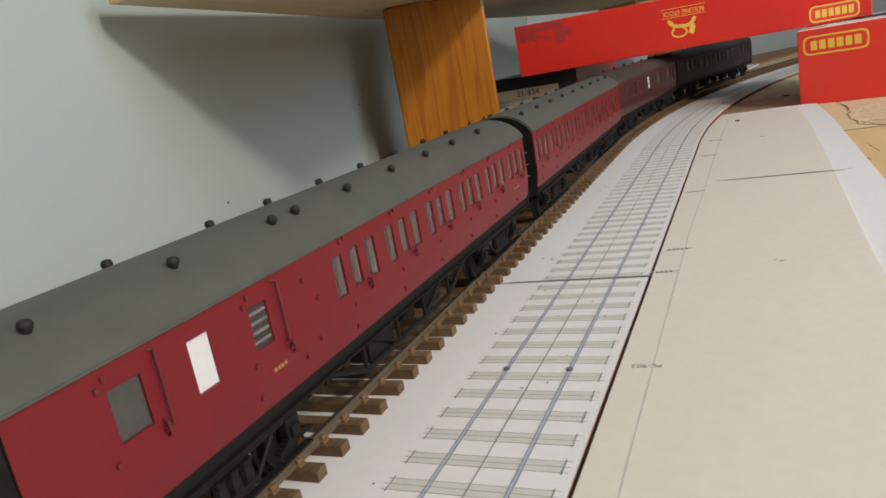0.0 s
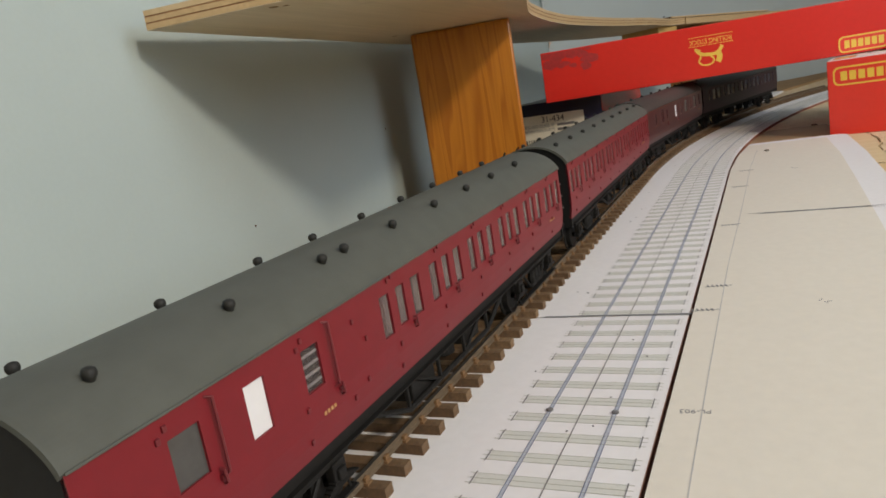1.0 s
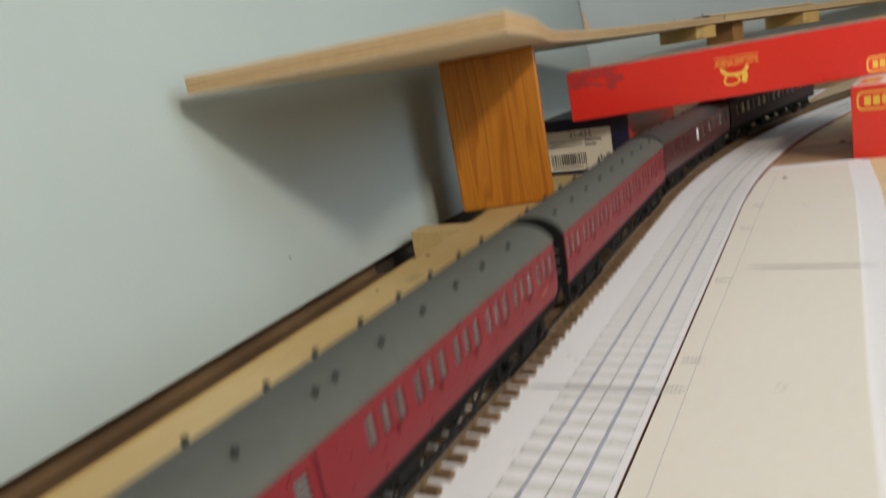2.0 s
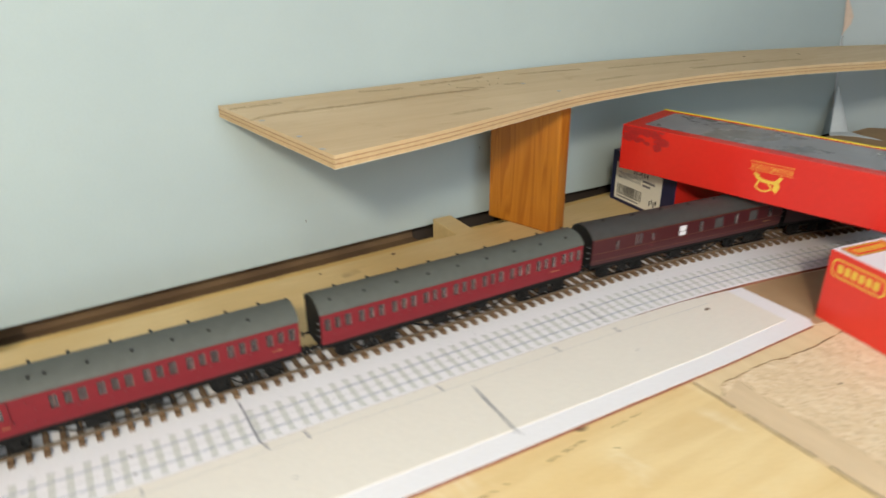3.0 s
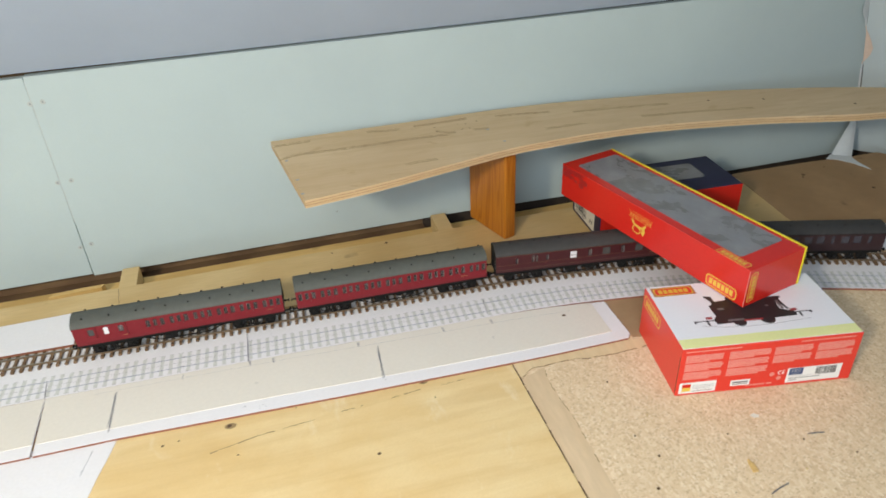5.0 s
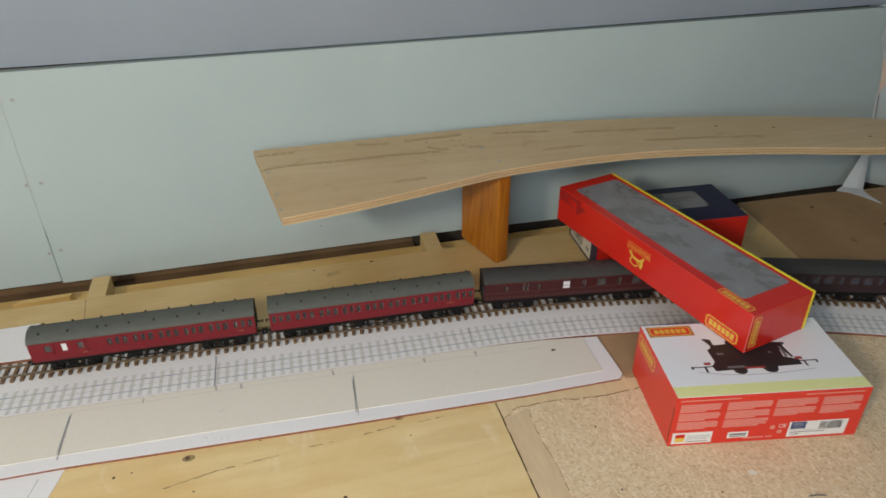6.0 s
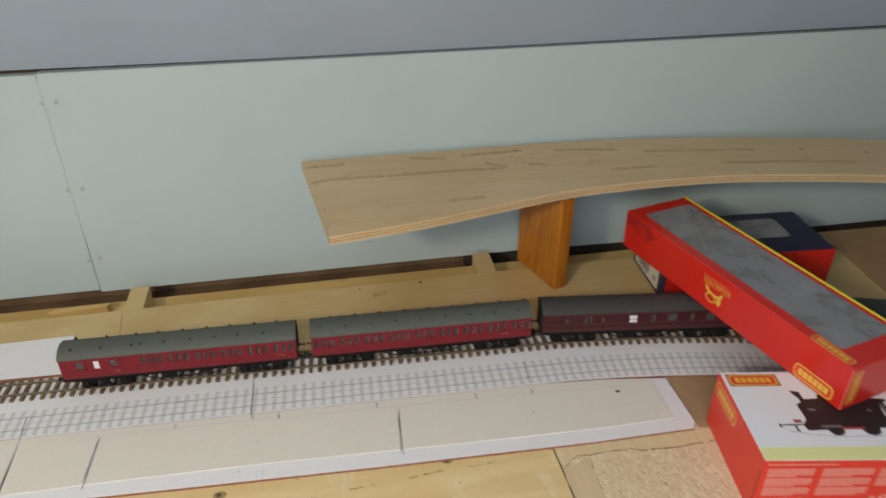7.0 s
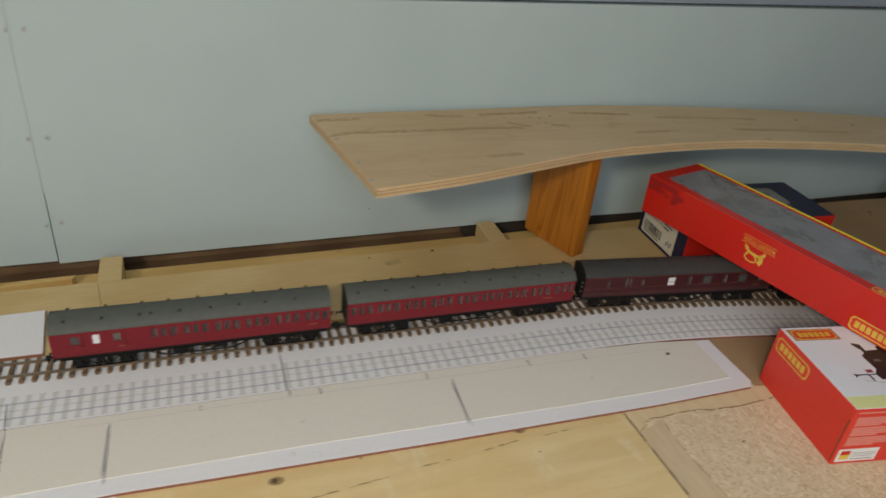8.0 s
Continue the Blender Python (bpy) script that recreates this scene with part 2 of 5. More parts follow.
M_MAROON = plain("maroon_coach_paint", (0.058, 0.010, 0.012), 0.36, 240, 0.14, Specular_IOR_Level=0.35)
M_MAROON_OLD = plain("weathered_dark_maroon", (0.040, 0.018, 0.020), 0.55, 200, 0.3, Specular_IOR_Level=0.3)
M_ROOF = plain("coach_roof_grey", (0.094, 0.098, 0.085), 0.6, 160, 0.14, Specular_IOR_Level=0.25)
M_ROOF_DUST = plain("dusty_coach_roof", (0.052, 0.049, 0.045), 0.6, 160, 0.2, Specular_IOR_Level=0.3)
M_ROOF_DARK = plain("sooty_coach_roof", (0.034, 0.032, 0.030), 0.65, 160, 0.25)
M_BLACK = plain("matt_black_plastic", (0.012, 0.012, 0.012), 0.6, 400, 0.3, Specular_IOR_Level=0.2)
M_GREYBLACK = plain("underframe_black", (0.013, 0.012, 0.011), 0.65, 400, 0.35, Specular_IOR_Level=0.2)
M_VENT = plain("vent_dark_grey", (0.026, 0.026, 0.024), 0.6, 400, 0.25, Specular_IOR_Level=0.25)
M_INSIDE = plain("coach_interior_brown", (0.075, 0.03, 0.026), 0.6, 300, 0.15)
M_DULLPANE = plain("dull_grey_glazing", (0.075, 0.071, 0.068), 0.22, 500, 0.25, 0.05)
M_BARS = plain("grey_luggage_bar", (0.26, 0.25, 0.25), 0.5, 700, 0.2)
# pale tone stands for the glint on the side of the moulded glazing
M_PANE_GLINT = plain("glazing_edge_glint", (0.42, 0.39, 0.38), 0.4, 400, 0.1)
M_WHITE = plain("white_window_insert", (0.70, 0.69, 0.70), 0.5, 400, 0.05)
M_GOLD = plain("gold_number", (0.45, 0.25, 0.10), 0.5, 900, 0.2)
# lilac tint paints in the pale light that the far coach's windows reflect
M_LILAC = plain("lilac_reflection_glazing", (0.052, 0.050, 0.066), 0.12, 300, 0.2)
M_RED = plain("glossy_red_card", (0.64, 0.022, 0.014), 0.27, 200, 0.07, 0.05)
M_RED_SIDE = plain("orange_red_card", (0.74, 0.040, 0.024), 0.32, 200, 0.06, 0.05)
M_YELLOW = plain("yellow_card", (0.83, 0.66, 0.03), 0.4, 200, 0.06)
M_GILT = plain("gilt_print", (0.80, 0.52, 0.07), 0.4, 900, 0.12)
M_PALEPRINT = plain("pale_red_print", (0.80, 0.27, 0.22), 0.45, 900, 0.15)
M_LABEL = plain("white_label", (0.78, 0.77, 0.74), 0.6, 500, 0.05)
M_CREAMLABEL = plain("cream_label", (0.78, 0.74, 0.62), 0.65, 400, 0.08)
M_SCUFF = plain("scuffed_dark_red", (0.46, 0.016, 0.015), 0.5, 300, 0.4)
# paler than the shelf face: light bounced up from the paper is painted in
M_UNDER_LIT = wood("bounce_lit_ply_underside", (0.82, 0.73, 0.58), (0.76, 0.66, 0.50), 6, (0.15, 3, 1), 0.6, knots=0.25)
M_NAVY = plain("navy_card", (0.013, 0.015, 0.055), 0.42, 250, 0.15)
M_CRACK = plain("pale_wood_crack", (0.42, 0.28, 0.13), 0.8, 900, 0.5)
M_BADGE = plain("brown_gilt_print", (0.50, 0.21, 0.08), 0.45, 900, 0.15)
M_LIME = plain("lime_print_band", (0.80, 0.80, 0.36), 0.45, 300, 0.06)
M_BOXWHITE = plain("glossy_white_card", (0.80, 0.80, 0.82), 0.35, 300, 0.03)
M_INK = plain("black_print", (0.02, 0.02, 0.022), 0.45, 800, 0.4)
M_INKGREY = plain("grey_print", (0.20, 0.19, 0.19), 0.5, 1200, 0.4)
M_INKRED = plain("red_print", (0.42, 0.05, 0.05), 0.45, 800, 0.3)
M_BLUEPRINT = plain("blue_print", (0.05, 0.09, 0.20), 0.5, 800, 0.2)
M_ACETATE = window_plastic("scuffed_acetate_window")
M_TAPE = plain("torn_joint_tape", (0.62, 0.65, 0.66), 0.7, 150, 0.08)
M_TAPE_BACK = plain("torn_paper_buff", (0.66, 0.50, 0.40), 0.8, 150, 0.12)
M_SCREW = plain("zinc_screw", (0.45, 0.45, 0.44), 0.35, 700, 0.3, Metallic=0.8)
M_FILLER = plain("filler_dimple", (0.50, 0.53, 0.51), 0.8, 600, 0.2)
M_DIMPLE = plain("screw_dimple", (0.30, 0.33, 0.33), 0.8, 600, 0.2)
M_DARKWOOD = plain("wood_stain", (0.13, 0.075, 0.035), 0.8, 500, 0.4)


def glazing():
    n = Nodes("clear_glazing")
    return n.finish((0.50, 0.43, 0.42), 0.0, None, Transmission_Weight=0.93, IOR=1.15)


M_GLASS = glazing()

# ---- mesh helpers ----


def thing(name, label, category, m=None, group="", kind=""):
    ob = tagged(new(name), label, category, group, kind)
    ob.matrix_world = m or Matrix()
    return ob


def part(name, bm, material, parent=None, label="", smooth=False):
    me = bpy.data.meshes.new(name)
    bmesh.ops.recalc_face_normals(bm, faces=bm.faces)
    bm.to_mesh(me)
    bm.free()
    if smooth:
        for p in me.polygons:
            p.use_smooth = True
    return place(name, me, material, parent, label)


def place(name, me, material=None, parent=None, label="", m=None):
    """An object on a mesh, perhaps shared, under a parent."""
    if material and not me.materials:
        me.materials.append(material)
    ob = new(name, me)
    if label:
        ob["label"] = label
    if parent:
        ob.parent = parent
    if m:
        ob.matrix_local = m
    return ob


def box(bm, x0, x1, y0, y1, z0, z1, bevel=0.0, m=None):
    made = bmesh.ops.create_cube(bm, size=1.0)["verts"]
    for v in made:
        v.co = Vector((x0 + (v.co.x + 0.5) * (x1 - x0), y0 + (v.co.y + 0.5) * (y1 - y0), z0 + (v.co.z + 0.5) * (z1 - z0)))
    if bevel:
        edges = list({e for v in made for e in v.link_edges})
        made = bmesh.ops.bevel(bm, geom=edges, offset=bevel, segments=2, affect="EDGES", profile=0.5)["verts"]
    if m:
        bmesh.ops.transform(bm, matrix=m, verts=[v for v in made if v.is_valid])
    return bm


def boxes(*specs, bevel=0.0):
    bm = bmesh.new()
    for s in specs:
        box(bm, *s, bevel=bevel)
    return bm


def prism(outline, z0, z1, bm=None):
    """A flat sheet with thickness over an outline in plan."""
    bm = bm or bmesh.new()
    low = [bm.verts.new((x, y, z0)) for x, y in outline]
    top = [bm.verts.new((x, y, z1)) for x, y in outline]
    n = len(outline)
    bm.faces.new(top)
    bm.faces.new(low[::-1])
    for i in range(n):
        j = (i + 1) % n
        bm.faces.new((low[i], low[j], top[j], top[i]))
    return bm


def tube(points, r, n=8, bm=None, caps=True):
    bm = bm or bmesh.new()
    rings = []
    pts = [Vector(p) for p in points]
    for i, p in enumerate(pts):
        d = (pts[min(i + 1, len(pts) - 1)] - pts[max(i - 1, 0)]).normalized()
        a = d.orthogonal().normalized() if not rings else (side - d * side.dot(d)).normalized()
        side = a
        b = d.cross(a)
        rings.append([bm.verts.new(p + r * (math.cos(2 * math.pi * k / n) * a + math.sin(2 * math.pi * k / n) * b)) for k in range(n)])
    for q, w in zip(rings, rings[1:]):
        for k in range(n):
            bm.faces.new((q[k], q[(k + 1) % n], w[(k + 1) % n], w[k]))
    if caps:
        bm.faces.new(rings[0][::-1])
        bm.faces.new(rings[-1])
    return bm


def lathe(profile, axis="z", n=14, bm=None, at=(0, 0, 0)):
    """A turned shape: profile of (radius, height) pairs."""
    bm = bm or bmesh.new()
    rings = []
    for r, h in profile:
        ring = []
        for k in range(n):
            c, s = r * math.cos(2 * math.pi * k / n), r * math.sin(2 * math.pi * k / n)
            p = {"z": (c, s, h), "y": (c, h, s), "x": (h, c, s)}[axis]
            ring.append(bm.verts.new(Vector(p) + Vector(at)))
        rings.append(ring)
    for q, w in zip(rings, rings[1:]):
        for k in range(n):
            bm.faces.new((q[k], q[(k + 1) % n], w[(k + 1) % n], w[k]))
    bm.faces.new(rings[0][::-1])
    bm.faces.new(rings[-1])
    return bm


def ribbon(points, width, z, bm=None, lift=0.00006):
    """A flat printed or drawn line through points in plan."""
    bm = bm or bmesh.new()
    pts = [Vector(p) for p in points]
    rows = []
    for i, p in enumerate(pts):
        d = (pts[min(i + 1, len(pts) - 1)] - pts[max(i - 1, 0)]).normalized()
        s = Vector((-d.y, d.x)) * width / 2
        rows.append([bm.verts.new((*(p + s), z)), bm.verts.new((*(p - s), z)), bm.verts.new((*(p - s), z + lift)), bm.verts.new((*(p + s), z + lift))])
    for a, b in zip(rows, rows[1:]):
        for k in range(4):
            bm.faces.new((a[k], a[(k + 1) % 4], b[(k + 1) % 4], b[k]))
    bm.faces.new(rows[0])
    bm.faces.new(rows[-1][::-1])
    return bm


def lettering(words, height, material, parent, m, label="printed lettering", width=None, shear=0.0):
    """Flat lettering in the built-in font; m maps its x to the reading direction and z off the surface."""
    cu = bpy.data.curves.new("lettering", "FONT")
    cu.body, cu.size, cu.align_x, cu.align_y, cu.extrude, cu.shear = words, height, "CENTER", "CENTER", 0.00004, shear
    ob = bpy.data.objects.new("lettering", cu)
    scene.collection.objects.link(ob)
    bpy.context.view_layer.update()
    me = bpy.data.meshes.new_from_object(ob.evaluated_get(bpy.context.evaluated_depsgraph_get()))
    bpy.data.objects.remove(ob)
    me.materials.clear()
    if width:
        xs = [v.co.x for v in me.vertices]
        k = width / max(1e-6, max(xs) - min(xs))
        for v in me.vertices:
            v.co.x *= k
    return place("lettering", me, material, parent, label, m)


def flat(parent, material, m, rects, name="print", label="", lift=0.00005):
    """Printed rectangles (x0, x1, y0, y1) on a face: m maps x and y onto the face, z off it."""
    bm = bmesh.new()
    for x0, x1, y0, y1 in rects:
        box(bm, x0, x1, y0, y1, 0, lift)
    ob = part(name, bm, material, parent, label)
    ob.matrix_local = m
    return ob


def face_pose(origin, right, up):
    """Maps x, y, z to right, up and out of a face."""
    r, u = Vector(right).normalized(), Vector(up).normalized()
    o = r.cross(u)
    return Matrix(((r.x, u.x, o.x, origin[0]), (r.y, u.y, o.y, origin[1]), (r.z, u.z, o.z, origin[2]), (0, 0, 0, 1)))


# ---- the line of the track ----
START, HEADING, BEND, RADIUS = Vector((0.0, 0.016)), -0.036, 0.46, 1.40


def line(s, v=0.0):
    """The point s metres along the track and v to its left, in plan, and the heading there."""
    d = Vector((math.cos(HEADING), math.sin(HEADING)))
    if s <= BEND:
        p, h = START + d * s, HEADING
    else:
        h = HEADING - (s - BEND) / RADIUS
        centre = START + d * BEND + Vector((d.y, -d.x)) * RADIUS
        p = centre + Vector((-math.sin(h), math.cos(h))) * RADIUS
    n = Vector((-math.sin(h), math.cos(h)))
    return p + n * v, h


def run(s0, s1, v, step=0.02):
    k = max(1, round((s1 - s0) / step))
    return [line(s0 + (s1 - s0) * i / k, v)[0] for i in range(k + 1)]

# ---- the room ----
WALL_Y, END_X, FLOOR_Z = 0.219, 1.2211, -0.75
BOARD = -0.003                                     # top of the baseboard; the sheets on it reach 0
SLOPE_Z, LEFT_X = 0.2671, -1.7
TOP_Z = SLOPE_Z + (WALL_Y - SOUTH_Y)               # where the slope meets the wall behind the camera


def structure(name, bm, material, label, category):
    return tagged(part(name, bm, material), label, category, "", "structure")


wall = thing("wall_north", "pale grey-green plasterboard knee wall with a vertical joint", "wall", kind="structure")
bm = prism([(-0.01935, -0.0171), (0.52, -0.0171), (0.95, -0.0270), (END_X + 0.012, -0.0280), (END_X + 0.012, 0.2620), (-0.01935, 0.2620)], 0, 0.0125)
bmesh.ops.transform(bm, matrix=pose(0, WALL_Y + 0.0125, 0, 90), verts=bm.verts)
part("wall_panel", bm, M_WALL, wall)
bm = boxes((LEFT_X, -0.0204, WALL_Y + 0.0008, WALL_Y + 0.0133, -0.0151, 0.2606), bevel=0.0008)
part("wall_panel", bm, M_WALL, wall)
part("joint_filler", boxes((-0.0205, -0.0193, WALL_Y + 0.0012, WALL_Y + 0.006, 0.0656, 0.2564)), M_FILLER, wall, "grey filled joint")
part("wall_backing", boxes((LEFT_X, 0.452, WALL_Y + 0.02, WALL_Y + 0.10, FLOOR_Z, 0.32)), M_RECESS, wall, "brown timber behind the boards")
# from here on the backing is painted as dark as the shaded gap
part("wall_backing", boxes((0.4522, END_X + 0.1, WALL_Y + 0.02, WALL_Y + 0.10, FLOOR_Z, 0.32)), M_GAP_SHADE, wall, "timber behind the boards with gap shade painted in")
for x, z in ((-0.0239, 0.0289), (-0.0096, 0.0319), (-0.0229, 0.1250), (-0.0066, 0.1260), (-0.0220, 0.2293), (-0.0076, 0.2303)):
    bm = lathe([(0.0032, 0.0), (0.0031, -0.0004), (0.0016, -0.0006)], "y", 12)
    ob = part("filled_screw", bm, M_FILLER, wall, "filled screw head")
    ob.location = (x, WALL_Y + (0.0008 if x < -0.0194 else 0), z)
    ob2 = part("screw_head", lathe([(0.0014, 0.0), (0.0012, -0.0008)], "y", 8), M_DIMPLE, wall)
    ob2.location = (x, WALL_Y + (0.0008 if x < -0.0194 else 0), z)

for x, z in ((0.5296, 0.0607), (0.3210, 0.0190)):
    part("wall_spot", lathe([(0.0009, 0.0), (0.0005, -0.0004)], "y", 8), M_DARKWOOD, wall).location = (x, WALL_Y, z)

# the end wall runs off obliquely and leans in with the roof
LEAN = 0.2
gable = lambda z, y=WALL_Y, off=0.0: 1.2268 - LEAN * z + (WALL_Y - y) + off


def oblique(z0, z1, o0, o1):
    bm = bmesh.new()
    vs = [bm.verts.new((gable(z, y, off), y, z)) for off in (o0, o1) for y, z in ((WALL_Y + 0.12, z0), (WALL_Y + 0.12, z1), (SOUTH_Y - 0.1, z1), (SOUTH_Y - 0.1, z0))]
    for f in ((0, 1, 2, 3), (7, 6, 5, 4), (0, 4, 5, 1), (1, 5, 6, 2), (2, 6, 7, 3), (3, 7, 4, 0)):
        bm.faces.new([vs[i] for i in f])
    return bm


east = thing("wall_east", "pale plasterboard wall running off obliquely at the end of the layout", "wall", kind="structure")
part("wall_panel", oblique(-0.0285, TOP_Z + 0.1, 0, 0.018), M_EAST, east)
part("wall_backing", oblique(FLOOR_Z, TOP_Z + 0.1, 0.03, 0.13), M_GAP_SHADE, east, "timber behind the board with gap shade painted in")
structure("wall_west", boxes((LEFT_X - 0.1, LEFT_X, SOUTH_Y - 0.1, WALL_Y + 0.1, FLOOR_Z, TOP_Z + 0.1)), M_ROOM, "plain plastered end wall of the loft room", "wall")
HALVES = [(0.17, 0.19), (0.315, 0.42)]             # half widths and heights of the openings
piers = [(LEFT_X, WINDOWS[0].x - HALVES[0][0]), (WINDOWS[0].x + HALVES[0][0], WINDOWS[1].x - HALVES[1][0])]
specs = [(x0, x1, SOUTH_Y - 0.1, SOUTH_Y, FLOOR_Z, TOP_Z + 0.1) for x0, x1 in piers]
for w, (HX, HZ) in zip(WINDOWS, HALVES):
    specs += [(w.x - HX, w.x + HX, SOUTH_Y - 0.1, SOUTH_Y, FLOOR_Z, w.z - HZ), (w.x - HX, w.x + HX, SOUTH_Y - 0.1, SOUTH_Y, w.z + HZ, TOP_Z + 0.1)]
bm = boxes(*specs)
x0 = WINDOWS[1].x + HALVES[1][0]
pier = [bm.verts.new((x, y, z)) for y in (SOUTH_Y - 0.1, SOUTH_Y) for x, z in ((x0, FLOOR_Z), (gable(FLOOR_Z, SOUTH_Y, 0.03), FLOOR_Z), (gable(TOP_Z + 0.1, SOUTH_Y, 0.03), TOP_Z + 0.1), (x0, TOP_Z + 0.1))]
for f in ((0, 1, 2, 3), (7, 6, 5, 4), (0, 4, 5, 1), (1, 5, 6, 2), (2, 6, 7, 3), (3, 7, 4, 0)):
    bm.faces.new([pier[i] for i in f])
structure("wall_south", bm, M_ROOM, "plain plastered wall with two small window openings", "wall")
for k, w in enumerate(WINDOWS):
    HX, HZ = HALVES[k]
    y0, y1 = SOUTH_Y - 0.07, SOUTH_Y - 0.03
    structure(f"window_{k + 1}", boxes((w.x - HX, w.x - HX + 0.025, y0, y1, w.z - HZ, w.z + HZ), (w.x + HX - 0.025, w.x + HX, y0, y1, w.z - HZ, w.z + HZ),
                                       (w.x - HX + 0.025, w.x + HX - 0.025, y0, y1, w.z - HZ, w.z - HZ + 0.025), (w.x - HX + 0.025, w.x + HX - 0.025, y0, y1, w.z + HZ - 0.025, w.z + HZ)), M_BEAM, "small pine window frame behind the layout", "window")
structure("floor", prism([(LEFT_X - 0.1, SOUTH_Y - 0.1), (gable(FLOOR_Z, SOUTH_Y - 0.1, 0.13), SOUTH_Y - 0.1), (gable(FLOOR_Z, WALL_Y + 0.1, 0.13), WALL_Y + 0.1), (LEFT_X - 0.1, WALL_Y + 0.1)], FLOOR_Z - 0.05, FLOOR_Z), M_FLOOR, "brown boarded loft floor", "floor")

# sloping ceiling over the layout; its lower edge leaves a gap that closes towards the gable
bm = bmesh.new()
rows = []
for x, lift in ((LEFT_X, 0.006), (-0.1, 0.005), (0.05, 0.004), (0.2, 0.003), (0.6, 0.003), (1.19, 0.0045)):
    y0, z0 = WALL_Y + 0.004, 0.2615 + lift
    run_off = (WALL_Y - SOUTH_Y) * (1 - LEAN) if x > 1 else 0.0     # the last edge follows the oblique wall
    rows.append([bm.verts.new(p) for p in ((x, y0, z0), (x + run_off, SOUTH_Y, TOP_Z), (x + run_off, SOUTH_Y, TOP_Z + 0.018), (x, y0 + 0.012, z0 + 0.012))])
for a, b in zip(rows, rows[1:]):
    for k in range(4):
        bm.faces.new((a[k], a[(k + 1) % 4], b[(k + 1) % 4], b[k]))
bm.faces.new(rows[0])
bm.faces.new(rows[-1][::-1])
structure("ceiling_north", bm, M_CEIL, "sloping pale blue-grey plasterboard ceiling", "ceiling")

# ---- torn joint tape in the corner ----
tape = thing("joint_tape", "torn white paper joint tape curling off the room corner", "tape")


def strip(rows, name, mat, label=""):
    """A thin sheet through rows of points."""
    bm = bmesh.new()
    vs = [[bm.verts.new(p) for p in r] for r in rows]
    for a, b in zip(vs, vs[1:]):
        for k in range(len(a) - 1):
            bm.faces.new((a[k], a[k + 1], b[k + 1], b[k]))
    back = [[bm.verts.new((x - 0.0003, y - 0.0003, z)) for x, y, z in r] for r in rows]
    for a, b in zip(back, back[1:]):
        for k in range(len(a) - 1):
            bm.faces.new((a[k], b[k], b[k + 1], a[k + 1]))
    return part(name, bm, mat, tape, label)


strip([[(gable(z) - a, WALL_Y - 0.0008, z), (gable(z) - 0.002, WALL_Y - 0.0022, z), (gable(z) + b - 0.003, WALL_Y - b, z)]
       for z, a, b in ((0.13, 0.001, 0.0005), (0.12, 0.004, 0.001), (0.10, 0.005, 0.001), (0.06, 0.005, 0.0015), (0.0, 0.006, 0.0015))], "tape_strip", M_TAPE)
part("open_joint", tube([(gable(z) + 0.0005, WALL_Y - 0.0012, z) for z in (0.128, 0.11, 0.09, 0.075)], 0.0008, 6), M_INKGREY, tape, "dark open joint in the corner")
strip([[(gable(z) - 0.0015, WALL_Y - 0.002, z), (gable(z) + 0.5 * w - 0.003, WALL_Y - 0.5 * w, z), (gable(z) + w - 0.004, WALL_Y - w, z)]
       for z, w in ((0.192, 0.0005), (0.181, 0.0045), (0.168, 0.0085), (0.157, 0.0108), (0.146, 0.0090), (0.137, 0.0045), (0.130, 0.0008))], "torn_flap", M_TAPE_BACK, "buff torn paper back")
strip([[(x0, WALL_Y - 0.002 - lift, z), ((x0 + x1) / 2, WALL_Y - 0.003 - lift * 0.4, z), (x1, WALL_Y - 0.002, z)]
       for z, x0, x1, lift in ((0.256, 1.1720, 1.1735, 0.0005), (0.244, 1.1692, 1.1760, 0.002), (0.231, 1.1668, 1.1790, 0.004), (0.219, 1.1645, 1.1815, 0.006), (0.213, 1.1690, 1.1830, 0.0045), (0.203, 1.1775, 1.1850, 0.002), (0.192, 1.1830, 1.1870, 0.0005))], "curled_flap", M_TAPE)
bm = bmesh.new()
tip = Vector((gable(0.05) - 0.002, WALL_Y - 0.004, 0.055))
left, right = Vector((1.133, 0.1665, 0.0012)), Vector((1.164, 0.1545, -0.004))
rings = []
for f in (0.06, 0.3, 0.55, 0.8, 1.0):
    a, b = tip.lerp(left, f ** 1.15), tip.lerp(right, f)
    rings.append([bm.verts.new(a.lerp(b, k / 8) + Vector((-0.3, -0.5, 0)) * 0.014 * f * math.sin(math.pi * k / 8)) for k in range(9)])
for p, q in zip(rings, rings[1:]):
    for k in range(8):
        bm.faces.new((p[k], q[k], q[k + 1], p[k + 1]))
part("curled_end", bm, M_TAPE, tape, smooth=True)
bm = prism([(1.113, 0.1550), (1.130, 0.1655), (1.156, 0.1490), (1.151, 0.131), (1.149, 0.0985), (1.139, 0.127), (1.127, 0.146)], 0.0006, 0.0012)
part("loose_end", bm, M_TAPE, tape)

# ---- the baseboard ----
JOINT_X, FRONT_Y = 0.4525, -0.52
board = thing("baseboard", "layout baseboard of pale plywood and rough chipboard sheets", "baseboard", kind="structure")
part("plywood_sheet", prism([(-1.3, FRONT_Y), (JOINT_X, FRONT_Y), (JOINT_X, -0.10), (-1.3, -0.10)], BOARD - 0.012, BOARD), M_PLY, board, "pale yellow plywood sheet")
part("plywood_sheet", prism([(-1.3, -0.0995), (JOINT_X, -0.0995), (JOINT_X, 0.030), (-1.3, 0.0465)], BOARD - 0.012, BOARD - 0.0005), M_PLY, board)
